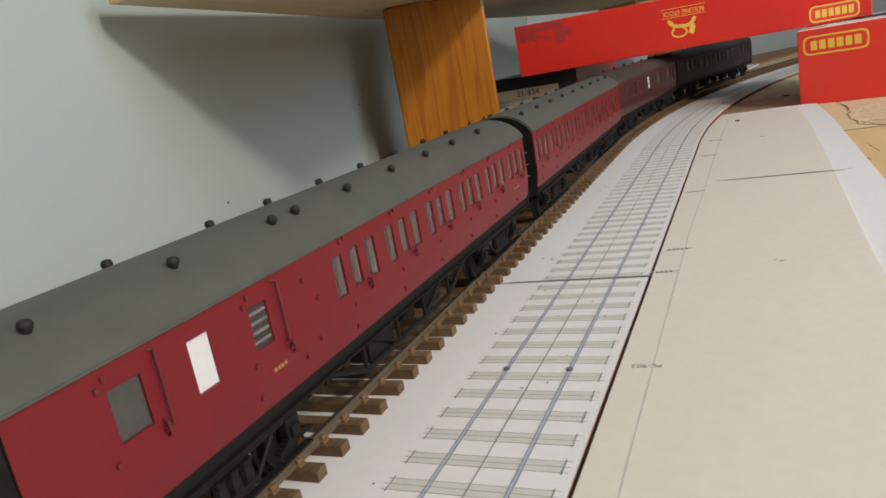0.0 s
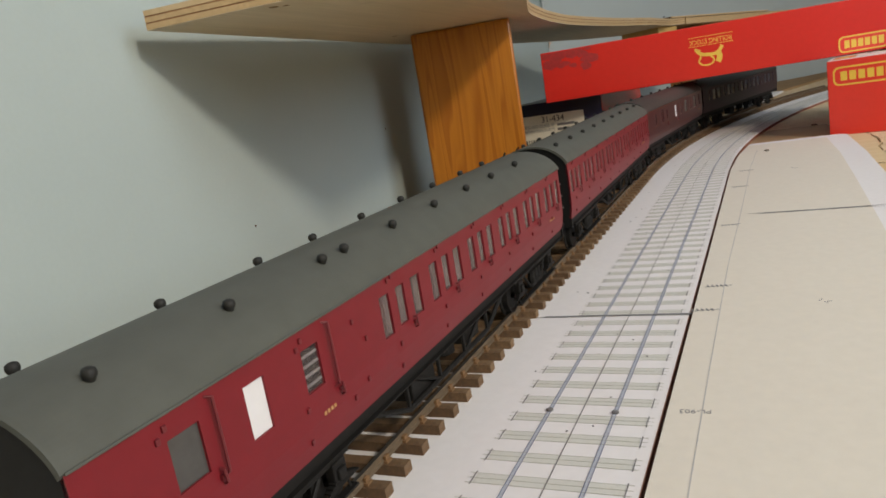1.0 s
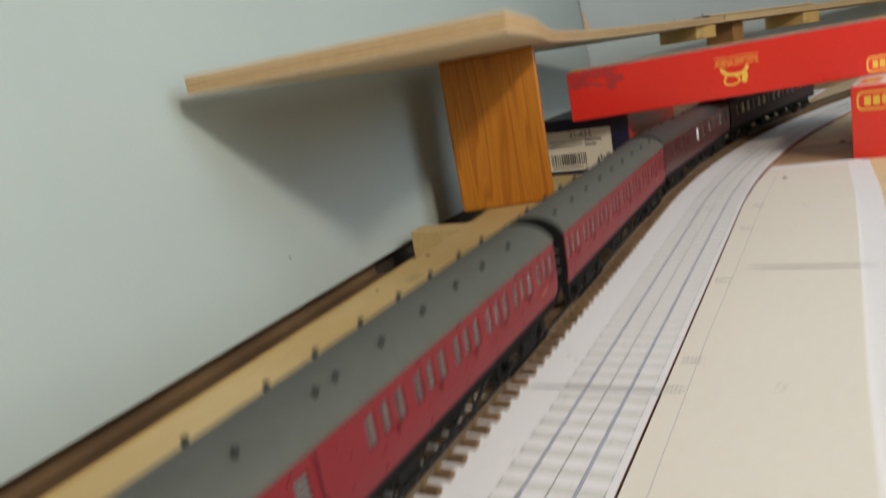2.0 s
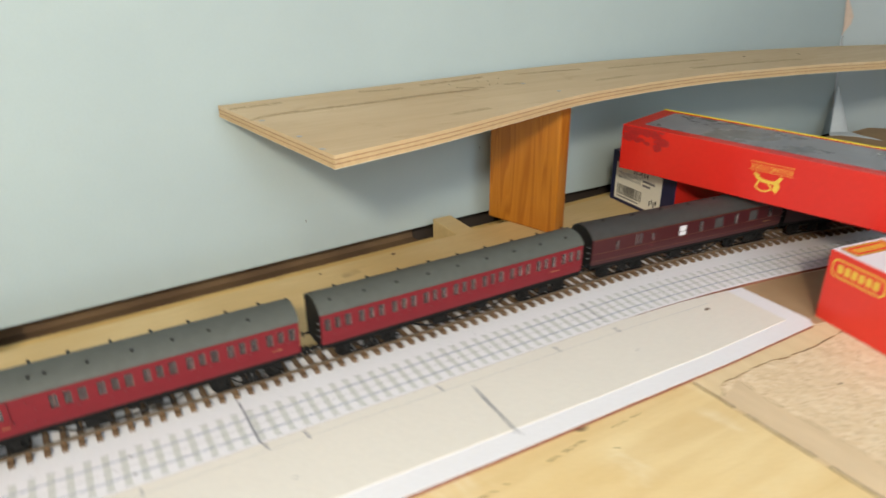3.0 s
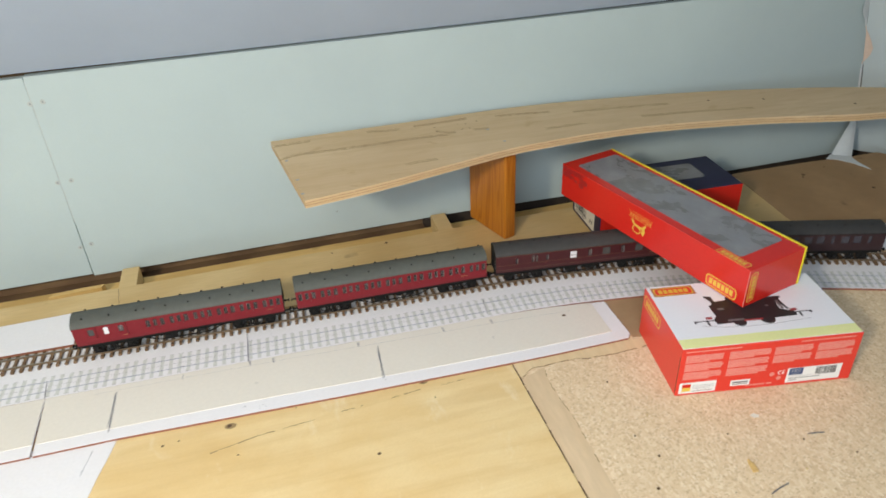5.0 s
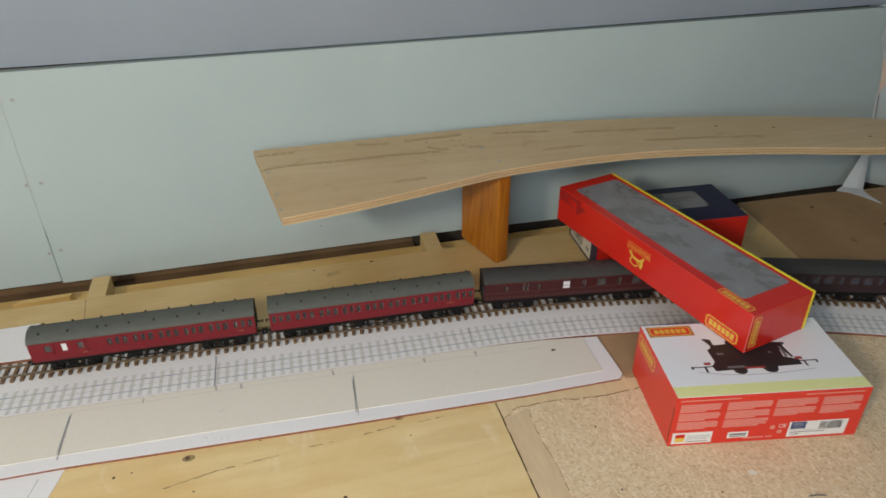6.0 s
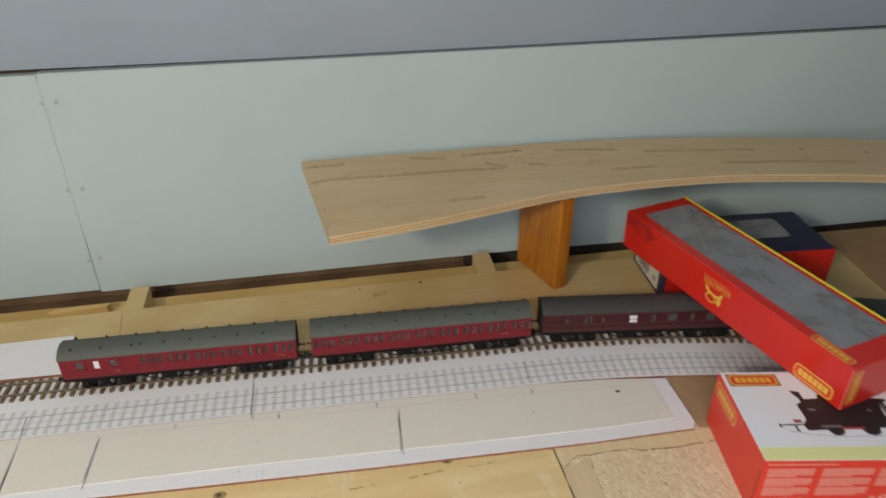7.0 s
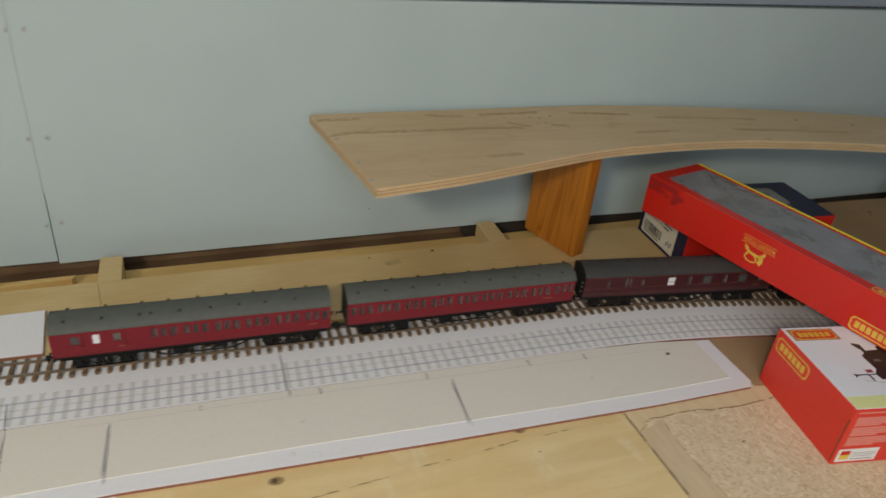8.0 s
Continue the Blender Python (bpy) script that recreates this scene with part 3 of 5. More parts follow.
part("chipboard_sheet", prism([(JOINT_X + 0.0012, FRONT_Y), (1.90, FRONT_Y), (1.90, -0.47), (1.205, 0.1460), (0.938, 0.1460), (0.9225, -0.060), (0.76, -0.022), (JOINT_X + 0.0012, 0.0295)], BOARD - 0.014, BOARD), M_CHIP, board, "rough flaked chipboard sheet")
part("framing", boxes((-1.3, END_X - 0.01, FRONT_Y, FRONT_Y + 0.02, -0.11, -0.019), (-1.3, END_X - 0.01, 0.0, 0.02, -0.11, -0.019)), M_BEAM, board, "softwood framing under the sheets")
part("brown_skin", prism([(0.5965, -0.150), (0.5965, -0.077), (0.62, -0.079), (0.70, -0.100), (0.70, -0.150), (0.604, -0.152)], BOARD, BOARD + 0.0004), M_SKIN, board, "smooth brown patch of hardboard skin")
# the top skin of the chipboard is torn away along the card, with a ragged lip, its shade painted dark, round the paler
# layer below
rng = random.Random(4)


def ragged(points, n, jitter):
    """Points along a line, broken up sideways."""
    out = []
    for a, b in zip(points, points[1:]):
        out += [tuple(Vector(a).lerp(Vector(b), k / n) + Vector((rng.uniform(-jitter, jitter), rng.uniform(-jitter, jitter))) * (k > 0)) for k in range(n)]
    return out + [points[-1]]


TEAR = ragged([(0.4545, -0.174), (0.461, -0.170), (0.466, -0.165), (0.472, -0.1625), (0.489, -0.163), (0.504, -0.1625), (0.522, -0.163), (0.532, -0.167), (0.550, -0.168), (0.568, -0.1695), (0.592, -0.169), (0.613, -0.168)], 4, 0.0009)
part("torn_skin", prism(TEAR + [(0.612, -0.1545), (0.595, -0.1535), (0.594, -0.14), (0.4545, -0.14)], BOARD, BOARD + 0.0003), M_STRIP, board, "paler layer where the skin is torn away")
for k in range(len(TEAR) - 1):
    if k % 11 == 7:
        continue
    (xa, ya), (xb, yb) = TEAR[k:k + 2]
    h = rng.uniform(0.0005, 0.0010)
    w = rng.uniform(0.0003, 0.0010)
    part("torn_lip", prism([(xa, ya), (xa, ya - w), (xb, yb - w), (xb, yb)], BOARD + 0.0004, BOARD + h), M_TEAR, board, "ragged torn lip with its shade painted in")
SEAM = ragged([(JOINT_X + 0.0006, -0.152), (JOINT_X + 0.0007, -0.25), (JOINT_X + 0.0006, -0.36), (JOINT_X + 0.0006, FRONT_Y)], 12, 0.0003)
for k in range(len(SEAM) - 1):
    if k % 7 != 4:
        part("seam_gap", ribbon(SEAM[k:k + 2], rng.uniform(0.0007, 0.0015), BOARD + 0.00034), M_DARKWOOD, board, "dark open seam between the sheets")
CREASE = ragged([(0.4835, -0.1655), (0.480, -0.184), (0.480, -0.202), (0.4805, -0.223), (0.482, -0.244), (0.4815, -0.262), (0.4805, -0.30), (0.481, FRONT_Y)], 4, 0.0007)
part("smooth_strip", prism([(JOINT_X + 0.0014, -0.1755)] + CREASE + [(JOINT_X + 0.0014, FRONT_Y)], BOARD, BOARD + 0.0003), M_SMOOTH, board, "smooth worn strip beside the joint")
for k in range(0, 24):
    if rng.random() < 0.7:
        part("crease", ribbon([CREASE[k], CREASE[k + 1]], rng.uniform(0.0003, 0.0009), BOARD + 0.0003), M_CRACK, board, "broken brown crease")
rng = random.Random(9)


def crack(points, width, material, label=""):
    """A broken dark line of short strokes in the face of a sheet."""
    bm = bmesh.new()
    pts = [Vector(a).lerp(Vector(b), k / 7) for a, b in zip(points, points[1:]) for k in range(7)] + [Vector(points[-1])]
    for p, q in zip(pts, pts[1:]):
        if rng.random() < 0.75:
            ribbon([p + Vector((0, rng.uniform(-0.0004, 0.0004))), q + Vector((0, rng.uniform(-0.0004, 0.0004)))], width * rng.uniform(0.4, 1.5), BOARD, bm)
    return part("crack", bm, material, board, label)


for pts, w in (([(0.137, -0.178), (0.183, -0.169), (0.238, -0.165)], 0.0010), ([(0.266, -0.162), (0.288, -0.161)], 0.0011), ([(0.318, -0.159), (0.349, -0.156)], 0.0010), ([(0.372, -0.157), (0.402, -0.155)], 0.0007)):
    crack(pts, w, M_CRACK, "dark split in the ply face")
for x, y, r in ((0.156, -0.147, 0.0026), (0.093, -0.154, 0.0015), (0.108, -0.152, 0.0009), (0.163, -0.188, 0.001), (0.222, -0.142, 0.0009), (0.354, -0.146, 0.0021), (0.361, -0.172, 0.0008), (0.291, -0.228, 0.0018)):
    part("knot", lathe([(r, 0), (r * 0.8, 0.0002), (r * 0.3, 0.0001)], "z", 9), M_DARKWOOD, board).location = (x, y, BOARD)
    if r > 0.002:
        ring = part("knot_ring", lathe([(r * 1.9, 0), (r * 1.7, 0.00008)], "z", 12), M_CRACK, board, "brown ring round a knot")
        ring.location, ring.scale = (x + 0.001, y - 0.0004, BOARD), (1.2, 0.8, 1)

# dark hardboard in the far corner
hard = structure("hardboard_corner", prism([(0.9235, -0.042), (0.9410, 0.160), (1.03, 0.158), (1.09, 0.1555), (1.15, 0.149), (1.205, 0.1485), (1.60, -0.2465), (1.60, -0.30), (1.22, -0.14), (1.06, -0.10)], BOARD + 0.0001, 0.0003), M_HARD, "dark brown hardboard sheet in the corner of the layout", "hardboard")
for x, y, r in ((1.041, 0.120, 0.003), (1.035, 0.113, 0.0016), (1.163, 0.075, 0.0042), (1.170, 0.079, 0.0022), (1.107, 0.0485, 0.003), (1.150, 0.058, 0.0022), (1.09, 0.132, 0.0014)):
    part("stain", lathe([(r, 0), (r * 0.7, 0.00012)], "z", 9), M_DARKWOOD, hard).location = (x, y, 0.0003)

# ledge behind the train, the beam in the gap and its cross battens
ledge = structure("ledge", prism([(-1.3, 0.047), (JOINT_X, 0.031), (0.60, 0.012), (0.76, -0.020), (0.9215, -0.058), (0.9395, 0.1465), (-1.3, 0.146)], BOARD - 0.010, 0.0), M_LEDGE, "strip of pale plywood behind the train", "board")
part("knot", lathe([(0.0022, 0), (0.0018, 0.0002), (0.0006, 0.0001)], "z", 9), M_DARKWOOD, ledge).location = (0.376, 0.152 - 0.012, 0.0)
part("knot", lathe([(0.0012, 0), (0.001, 0.0002), (0.0004, 0.0001)], "z", 9), M_DARKWOOD, ledge).location = (0.30, 0.138, 0.0)
part("joint_line", ribbon([(0.025, 0.048), (0.03, 0.095), (0.024, 0.143)], 0.0005, 0.0), M_DARKWOOD, ledge)
structure("wall_beam", boxes((-1.3, 0.90, 0.1482, 0.2095, -0.064, -0.0270), bevel=0.003), M_BEAM, "softwood beam along the foot of the wall", "beam")
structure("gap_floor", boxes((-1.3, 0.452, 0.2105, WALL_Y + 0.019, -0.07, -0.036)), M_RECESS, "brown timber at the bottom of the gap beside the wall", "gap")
# shade of the hollow, put into the colour of its floor
structure("gap_floor_shaded", boxes((0.4522, 0.9, 0.2105, WALL_Y + 0.019, -0.10, -0.055), (0.9002, END_X - 0.01, 0.1482, WALL_Y + 0.019, -0.10, -0.052), (END_X - 0.0098, 1.60, -0.25, WALL_Y + 0.019, -0.10, -0.055)), M_GAP_SHADE, "hollow beside the foot of the wall, its shade painted near-black", "gap")
batten = thing("batten", "short pale softwood batten bridging the gap by the wall", "batten", pose(0.034, 0, 0), "gap battens")
part("bar", boxes((-0.011, 0.011, 0.1484, 0.1975, -0.0268, -0.0022), bevel=0.0006), M_LEDGE, batten)
copy_thing(batten, pose(0.461, 0, 0.001, 0, 0, -1.5))
stick = thing("wood_offcut", "split softwood offcut lying in the gap", "offcut", pose(-0.035, 0.182, -0.012, 0, 0, 4))
part("splinter", prism([(-0.035, -0.003), (0.03, -0.005), (0.034, 0.002), (0.0, 0.004), (-0.03, 0.003)], -0.0148, -0.002), M_BEAM, stick)

# ---- sheets on the board ----
plan = thing("track_plan", "white paper track plan with printed rails and sleepers", "track plan")
part("sheet", prism(run(-0.5, 1.17, -0.0655) + run(-0.5, 1.17, 0.0185)[::-1], BOARD, 0.0), M_PAPER, plan)
part("sheet_edge", prism(run(-0.5, 1.17, -0.0657) + run(-0.5, 1.17, -0.0654)[::-1], BOARD, -0.0004), M_HARD_EDGE, plan, "brown hardboard edge")
V_PLAN, GAUGE = -0.0465, 0.0165
printed_mesh = bpy.data.meshes.new("printed_sleeper")
bm = boxes((-0.0019, 0.0019, -0.0162, 0.0162, 0, 0.00004))
bm.to_mesh(printed_mesh)
bm.free()
printed_mesh.materials.append(M_PRINT_SLEEPER)
PLAN_PITCH, PLAN_FIRST = 0.00955, 0.0790 - 52 * 0.00955
stations = [PLAN_FIRST + PLAN_PITCH * k for k in range(164)]
for s in stations:
    (x, y), h = line(s, V_PLAN)
    place("printed_sleeper", printed_mesh, None, plan, m=pose(x, y, 0, 0, 0, math.degrees(h)))
for v in (-GAUGE / 2, GAUGE / 2):
    part("printed_rail", ribbon(run(-0.5, 1.16, V_PLAN + v), 0.0008, 0.00006), M_PRINT_RAIL, plan, "grey-blue printed rail")
    for e in (-0.00042, 0.00042):
        part("printed_rail_edge", ribbon(run(-0.5, 1.16, V_PLAN + v + e), 0.00016, 0.0001), M_RAIL_EDGE, plan, "dark blue printed line")
ticks_bm, faint_bm = bmesh.new(), bmesh.new()
ribbon(run(-0.5, 1.16, V_PLAN), 0.0002, 0.0001, ticks_bm)
for s in stations:
    for e in (-0.0165, 0.0165):
        ribbon([line(s - 0.0026, V_PLAN + e)[0], line(s + 0.0026, V_PLAN + e)[0]], 0.00022, 0.0001, ticks_bm)
    for d in (-0.0019, 0.0, 0.0019):
        ribbon([line(s + d, V_PLAN - 0.0178)[0], line(s + d, V_PLAN + 0.0178)[0]], 0.00008, 0.0001, faint_bm)
part("printed_linework", ticks_bm, M_INKGREY, plan, "dark printed end ticks and centre line")["kind"] = "stuff"
part("sleeper_outline", faint_bm, M_SLEEPER_LINE, plan, "thin olive printed outlines")["kind"] = "stuff"
for v in (-GAUGE / 2, GAUGE / 2):
    x, y = line(0.1115, V_PLAN + v)[0]
    part("map_pin", lathe([(0.0009, 0), (0.0009, 0.0004), (0.0003, 0.0006)], "z", 9), M_INKGREY, plan).location = (x, y, 0.0001)
rng = random.Random(8)


def scribble(a, b, z, passes=5, width=0.0004, spread=0.0010, bm=None):
    """A pencil line gone over several times."""
    bm = bm or bmesh.new()
    a, b = Vector(a), Vector(b)
    for k in range(passes):
        j = lambda: Vector((rng.uniform(-spread, spread), rng.uniform(-spread, spread)))
        p, q = a.lerp(b, rng.uniform(0, 0.25)) + j(), a.lerp(b, rng.uniform(0.7, 1.0)) + j()
        ribbon([p, (p + q) / 2 + j() * 0.4, q], width, z + 0.00002 * k, bm, 0.000015)
    return bm


for a, b, n in (((0.180, -0.004), (0.1795, -0.058), 3), ((0.1800, -0.022), (0.1790, -0.059), 7), ((0.461, -0.024), (0.455, -0.070), 3), ((-0.033, -0.012), (-0.029, -0.060), 3)):
    part("pencil_mark", scribble(a, b, 0.00018, n, 0.00045, 0.0007), M_PENCIL, plan)
for k in range(60):
    x, y = line(rng.uniform(-0.02, 0.6), rng.uniform(-0.06, -0.02))[0]
    part("pin_prick", lathe([(rng.uniform(0.0002, 0.0004), 0), (0.0001, 0.0002)], "z", 6), M_INKGREY, plan).location = (x, y, 0.0001)


def card_strip(outline, face, label):
    ob = thing("card_strip", label, "card", group="card strips")
    part("hardboard", prism(outline, BOARD, -0.0004), M_HARD_EDGE, ob, "brown hardboard underlay")
    part("white_sheet", prism([(x + 0.0004 * (1 if x < 0.3 else -1), y) for x, y in outline], -0.00038, 0.0), M_PAPER, ob, "white paper border")
    part("cream_sheet", prism(face, 0.00002, 0.0007), M_CARD, ob, "cream card face")
    return ob


card = card_strip([(p.x, p.y) for p in run(-0.0265, 0.47, -0.0668, 0.05)] + [(0.53, -0.0728), (0.596, -0.0822), (0.5955, -0.146), (0.590, -0.1525), (0.49, -0.1515), (0.387, -0.1475), (0.29, -0.144), (0.184, -0.139), (0.12, -0.136), (0.053, -0.1325), (-0.0265, -0.1315)],
                  [(p.x, p.y) for p in run(-0.0262, 0.47, -0.0669, 0.05)] + [(0.53, -0.0730), (0.579, -0.0802), (0.577, -0.137), (0.49, -0.1362), (0.387, -0.1318), (0.321, -0.1285), (0.193, -0.122), (0.053, -0.1175), (-0.0262, -0.1165)],
                  "cream card strip with a white paper border and pencil marks")
card_strip([(-0.6, -0.0302), (-0.0295, -0.0500), (-0.0290, -0.1315), (-0.6, -0.12)], [(-0.6, -0.0302), (-0.0298, -0.0500), (-0.0294, -0.1165), (-0.6, -0.105)],
           "cream card strip butted against its neighbour with a dark gap")
for a, b, n in (((0.0425, -0.060), (0.040, -0.128), 8), ((0.3195, -0.072), (0.316, -0.136), 9)):
    part("pencil_mark", scribble(a, b, 0.0007, n - 1, 0.0004, 0.0013), M_PENCIL, card)
part("pencil_line", ribbon([(0.02, -0.0585 - 0.0012), (0.076, -0.0615), (0.131, -0.0635), (0.231, -0.0675), (0.318, -0.0725), (0.465, -0.0800), (0.55, -0.0865)], 0.00022, 0.0007), M_FAINT, card)
for x, y in ((0.181, -0.0600), (0.206, -0.0640), (0.300, -0.0675), (0.398, -0.0725), (0.455, -0.0765)):
    bm = bmesh.new()
    for k in range(5):
        ribbon([(x - 0.0011, y - 0.0034 + 0.0015 * k), (x + 0.0011, y - 0.0028 + 0.0015 * k)], 0.0006, 0.00072, bm)
    ribbon([(x - 0.0014, y + 0.0038), (x, y - 0.0052)], 0.0003, 0.0008, bm)
    part("pencil_note", bm, M_PENCIL, card, "short pencil note")
lettering("PL-903", 0.0026, M_PENCIL, card, face_pose((0.110, -0.0612, 0.00074), (0.0, 1.0, 0), (-1, 0.0, 0)), "pencilled part number")
for x, y, r in ((0.1840, -0.0965, 0.6), (0.4450, -0.106, 0.5), (0.17, -0.128, 1.2)):
    bm = ribbon([(x, y), (x + 0.0018 * r, y + 0.001), (x + 0.003 * r, y - 0.0012)], 0.0003, 0.0007 if y > -0.115 else 0.0)
    ribbon([(x + 0.002, y + 0.0024), (x + 0.004, y + 0.0012)], 0.0003, 0.0007 if y > -0.115 else 0.0, bm)
    part("pencil_note", bm, M_PENCIL, card)
part("pencil_note", ribbon([(0.187, -0.137), (0.187, -0.130), (0.193, -0.130), (0.193, -0.137)], 0.00025, 0.0), M_FAINT, card)
part("torn_spot", prism([(0.536, -0.0925), (0.5395, -0.091), (0.541, -0.0935), (0.538, -0.0945)], 0.0007, 0.0014), M_DARKWOOD, card, "brown torn spot")

paper = thing("white_sheet", "plain white paper sheet lying under the card strip", "paper")
part("sheet", prism([(0.051, -0.125), (0.0445, -0.150), (0.036, -0.178), (0.022, -0.235), (-0.5, -0.20), (-0.5, -0.10)], BOARD + 0.00002, BOARD + 0.0004), M_PAPER, paper)
part("pencil_mark", scribble((0.029, -0.137), (0.02, -0.172), BOARD + 0.0004, 4), M_FAINT, paper)
back = thing("white_board", "white-faced hardboard strip behind the track", "board")
part("hardboard", prism([(-0.6, 0.056), (-0.0125, 0.0355), (-0.0175, 0.102), (-0.6, 0.094)], 0.00005, 0.0028), M_HARD_EDGE, back, "red-brown hardboard edge")
part("white_face", prism([(-0.6, 0.0565), (-0.0128, 0.0358), (-0.0178, 0.1017), (-0.6, 0.0935)], 0.0028, 0.0031), M_PAPER, back)
far_plan = thing("plan_offcut", "offcut of printed track plan beyond the train", "track plan")
FAR_DIR = math.atan2(-0.015, 0.064)
far_plan.matrix_world = pose(0.978, -0.095, 0, 0, 0, math.degrees(FAR_DIR))
part("sheet", prism([(0.0, 0.0), (0.20, 0.0), (0.204, 0.068), (0.10, 0.0645), (0.016, 0.058)], 0.0004, 0.0030), M_PAPER, far_plan)
bm = bmesh.new()
u = 0.022
while u < 0.195:
    box(bm, u - 0.0017, u + 0.0017, 0.0265, 0.0555, 0.0030, 0.00306)
    u += 0.0085
for v in (0.033, 0.049):
    ribbon([(0.016, v), (0.198, v)], 0.0012, 0.0031, bm)
part("printed_track", bm, M_INKGREY, far_plan, "dark grey printed track")

# ---- track ----
track = thing("model_track", "model railway track with brown sleepers and rusty rails", "track")
SLEEPER_TOP, RAIL_TOP = 0.0026, 0.0052
bm = boxes((-0.0017, 0.0017, -0.0143, 0.0152, 0.00003, SLEEPER_TOP))
n_wood = len(bm.faces)
for y in (-GAUGE / 2, GAUGE / 2):
    for x0, x1, y0, y1, z1 in ((-0.0011, 0.0011, -0.0016, 0.0016, 0.0032), (-0.0008, 0.0008, -0.0012, -0.0004, 0.0042), (-0.0008, 0.0008, 0.0004, 0.0012, 0.0042)):
        box(bm, x0, x1, y + y0, y + y1, SLEEPER_TOP - 0.0002, z1)
bm.faces.ensure_lookup_table()
for f in bm.faces[n_wood:]:
    f.material_index = 1
sleeper_mesh = bpy.data.meshes.new("sleeper")
bm.to_mesh(sleeper_mesh)
bm.free()
sleeper_mesh.materials.append(M_SLEEPER)
sleeper_mesh.materials.append(M_CHAIR)
s, rng = -0.42, random.Random(3)
while s < 1.165:
    (x, y), h = line(s)
    place("sleeper", sleeper_mesh, None, track, m=pose(x, y, 0, 0, 0, math.degrees(h) + rng.uniform(-1.2, 1.2)))
    s += 0.0094 + rng.uniform(-0.0002, 0.0002)


def rail(v):
    section = [(-0.0006, 0.0027), (0.0006, 0.0027), (0.0006, 0.0033), (0.00025, 0.0036), (0.00025, 0.0042), (0.00052, 0.0044), (0.00052, RAIL_TOP), (-0.00052, RAIL_TOP), (-0.00052, 0.0044), (-0.00025, 0.0042), (-0.00025, 0.0036), (-0.0006, 0.0033)]
    bm = bmesh.new()
    rows = []
    for k in range(80):
        s = -0.5 + 1.668 * k / 79
        rows.append([bm.verts.new((*line(s, v + o)[0], z)) for o, z in section])
    for a, b in zip(rows, rows[1:]):
        for k in range(len(section)):
            f = bm.faces.new((a[k], a[(k + 1) % len(section)], b[(k + 1) % len(section)], b[k]))
            f.material_index = 1 if k == 6 else 0
    ob = part("rail", bm, M_RAIL, track)
    ob.data.materials.append(M_RAILTOP)
    return ob


rail(-GAUGE / 2), rail(GAUGE / 2)

# ---- coaches ----
BODY_Z0, BODY_Z1, ROOF_Z, HALF = 0.0216, 0.0462, 0.0545, 0.0154


def belly(z):
    """Half width of the body at height z: tucked in towards the floor."""
    k = max(0.0, (0.031 - z) / 0.0094)
    return HALF - 0.0012 * k * k


def side_panel(length, holes, side):
    """A body side with its window openings cut through; side is -1 or 1."""
    us = sorted({0.0, length, *(u for h in holes for u in h[:2])})
    zs = sorted({BODY_Z0, 0.0245, 0.0275, 0.0305, BODY_Z1, *(z for h in holes for z in h[2:])})
    thick = 0.0009
    solid = lambda i, j: 0 <= i < len(us) - 1 and 0 <= j < len(zs) - 1 and not any(a <= us[i] < b and c <= zs[j] < d for a, b, c, d in holes)
    bm, made = bmesh.new(), {}

    def vert(i, j, inner):
        if (i, j, inner) not in made:
            made[i, j, inner] = bm.verts.new((us[i], side * (belly(zs[j]) - (thick if inner else 0)), zs[j]))
        return made[i, j, inner]

    for i in range(len(us) - 1):
        for j in range(len(zs) - 1):
            if not solid(i, j):
                continue
            for inner in (0, 1):
                bm.faces.new([vert(a, b, inner) for a, b in ((i, j), (i + 1, j), (i + 1, j + 1), (i, j + 1))])
            for (a, b), (p, q) in (((i - 1, j), ((i, j), (i, j + 1))), ((i + 1, j), ((i + 1, j), (i + 1, j + 1))), ((i, j - 1), ((i, j), (i + 1, j))), ((i, j + 1), ((i, j + 1), (i + 1, j + 1)))):
                if not solid(a, b):
                    bm.faces.new((vert(*p, 0), vert(*q, 0), vert(*q, 1), vert(*p, 1)))
    return bm


def roof_profile(n=44, out=0.0):
    pts = []
    for k in range(n + 1):
        t = -1 + 2 * k / n
        t = math.sin(t * math.pi / 2)
        pts.append((t * (HALF + 0.0003 + out), BODY_Z1 - 0.0002 + (ROOF_Z - BODY_Z1) * (1 - abs(t) ** 2.15) ** 0.72 + out))
    return pts


def roof(length):
    bm = bmesh.new()
    outer, inner = roof_profile(), [(y * 0.95, z - 0.0008) for y, z in roof_profile()]
    rows = []
    for x in (-0.0006, length + 0.0006):
        rows.append([bm.verts.new((x, y, z)) for y, z in outer] + [bm.verts.new((x, y, z)) for y, z in inner[::-1]])
    n = len(rows[0])
    for k in range(n):
        bm.faces.new((rows[0][k], rows[0][(k + 1) % n], rows[1][(k + 1) % n], rows[1][k]))
    h = len(outer)
    for r in rows:
        for k in range(h - 1):
            bm.faces.new((r[k], r[k + 1], r[n - 2 - k], r[n - 1 - k]))
    return bm


def end_wall(x):
    outline = [(-belly(z), z) for z in (0.0245, 0.0305, BODY_Z1)] + [(y, z) for y, z in roof_profile()][1:-1] + [(belly(z), z) for z in (BODY_Z1, 0.0305, 0.0245, BODY_Z0)] + [(-belly(BODY_Z0), BODY_Z0)]
    bm = bmesh.new()
    a = [bm.verts.new((x - 0.0004, y * 0.985, z - 0.0003)) for y, z in outline]
    b = [bm.verts.new((x + 0.0004, y * 0.985, z - 0.0003)) for y, z in outline]
    bm.faces.new(a), bm.faces.new(b[::-1])
    for k in range(len(a)):
        bm.faces.new((a[k], a[(k + 1) % len(a)], b[(k + 1) % len(a)], b[k]))
    return bm


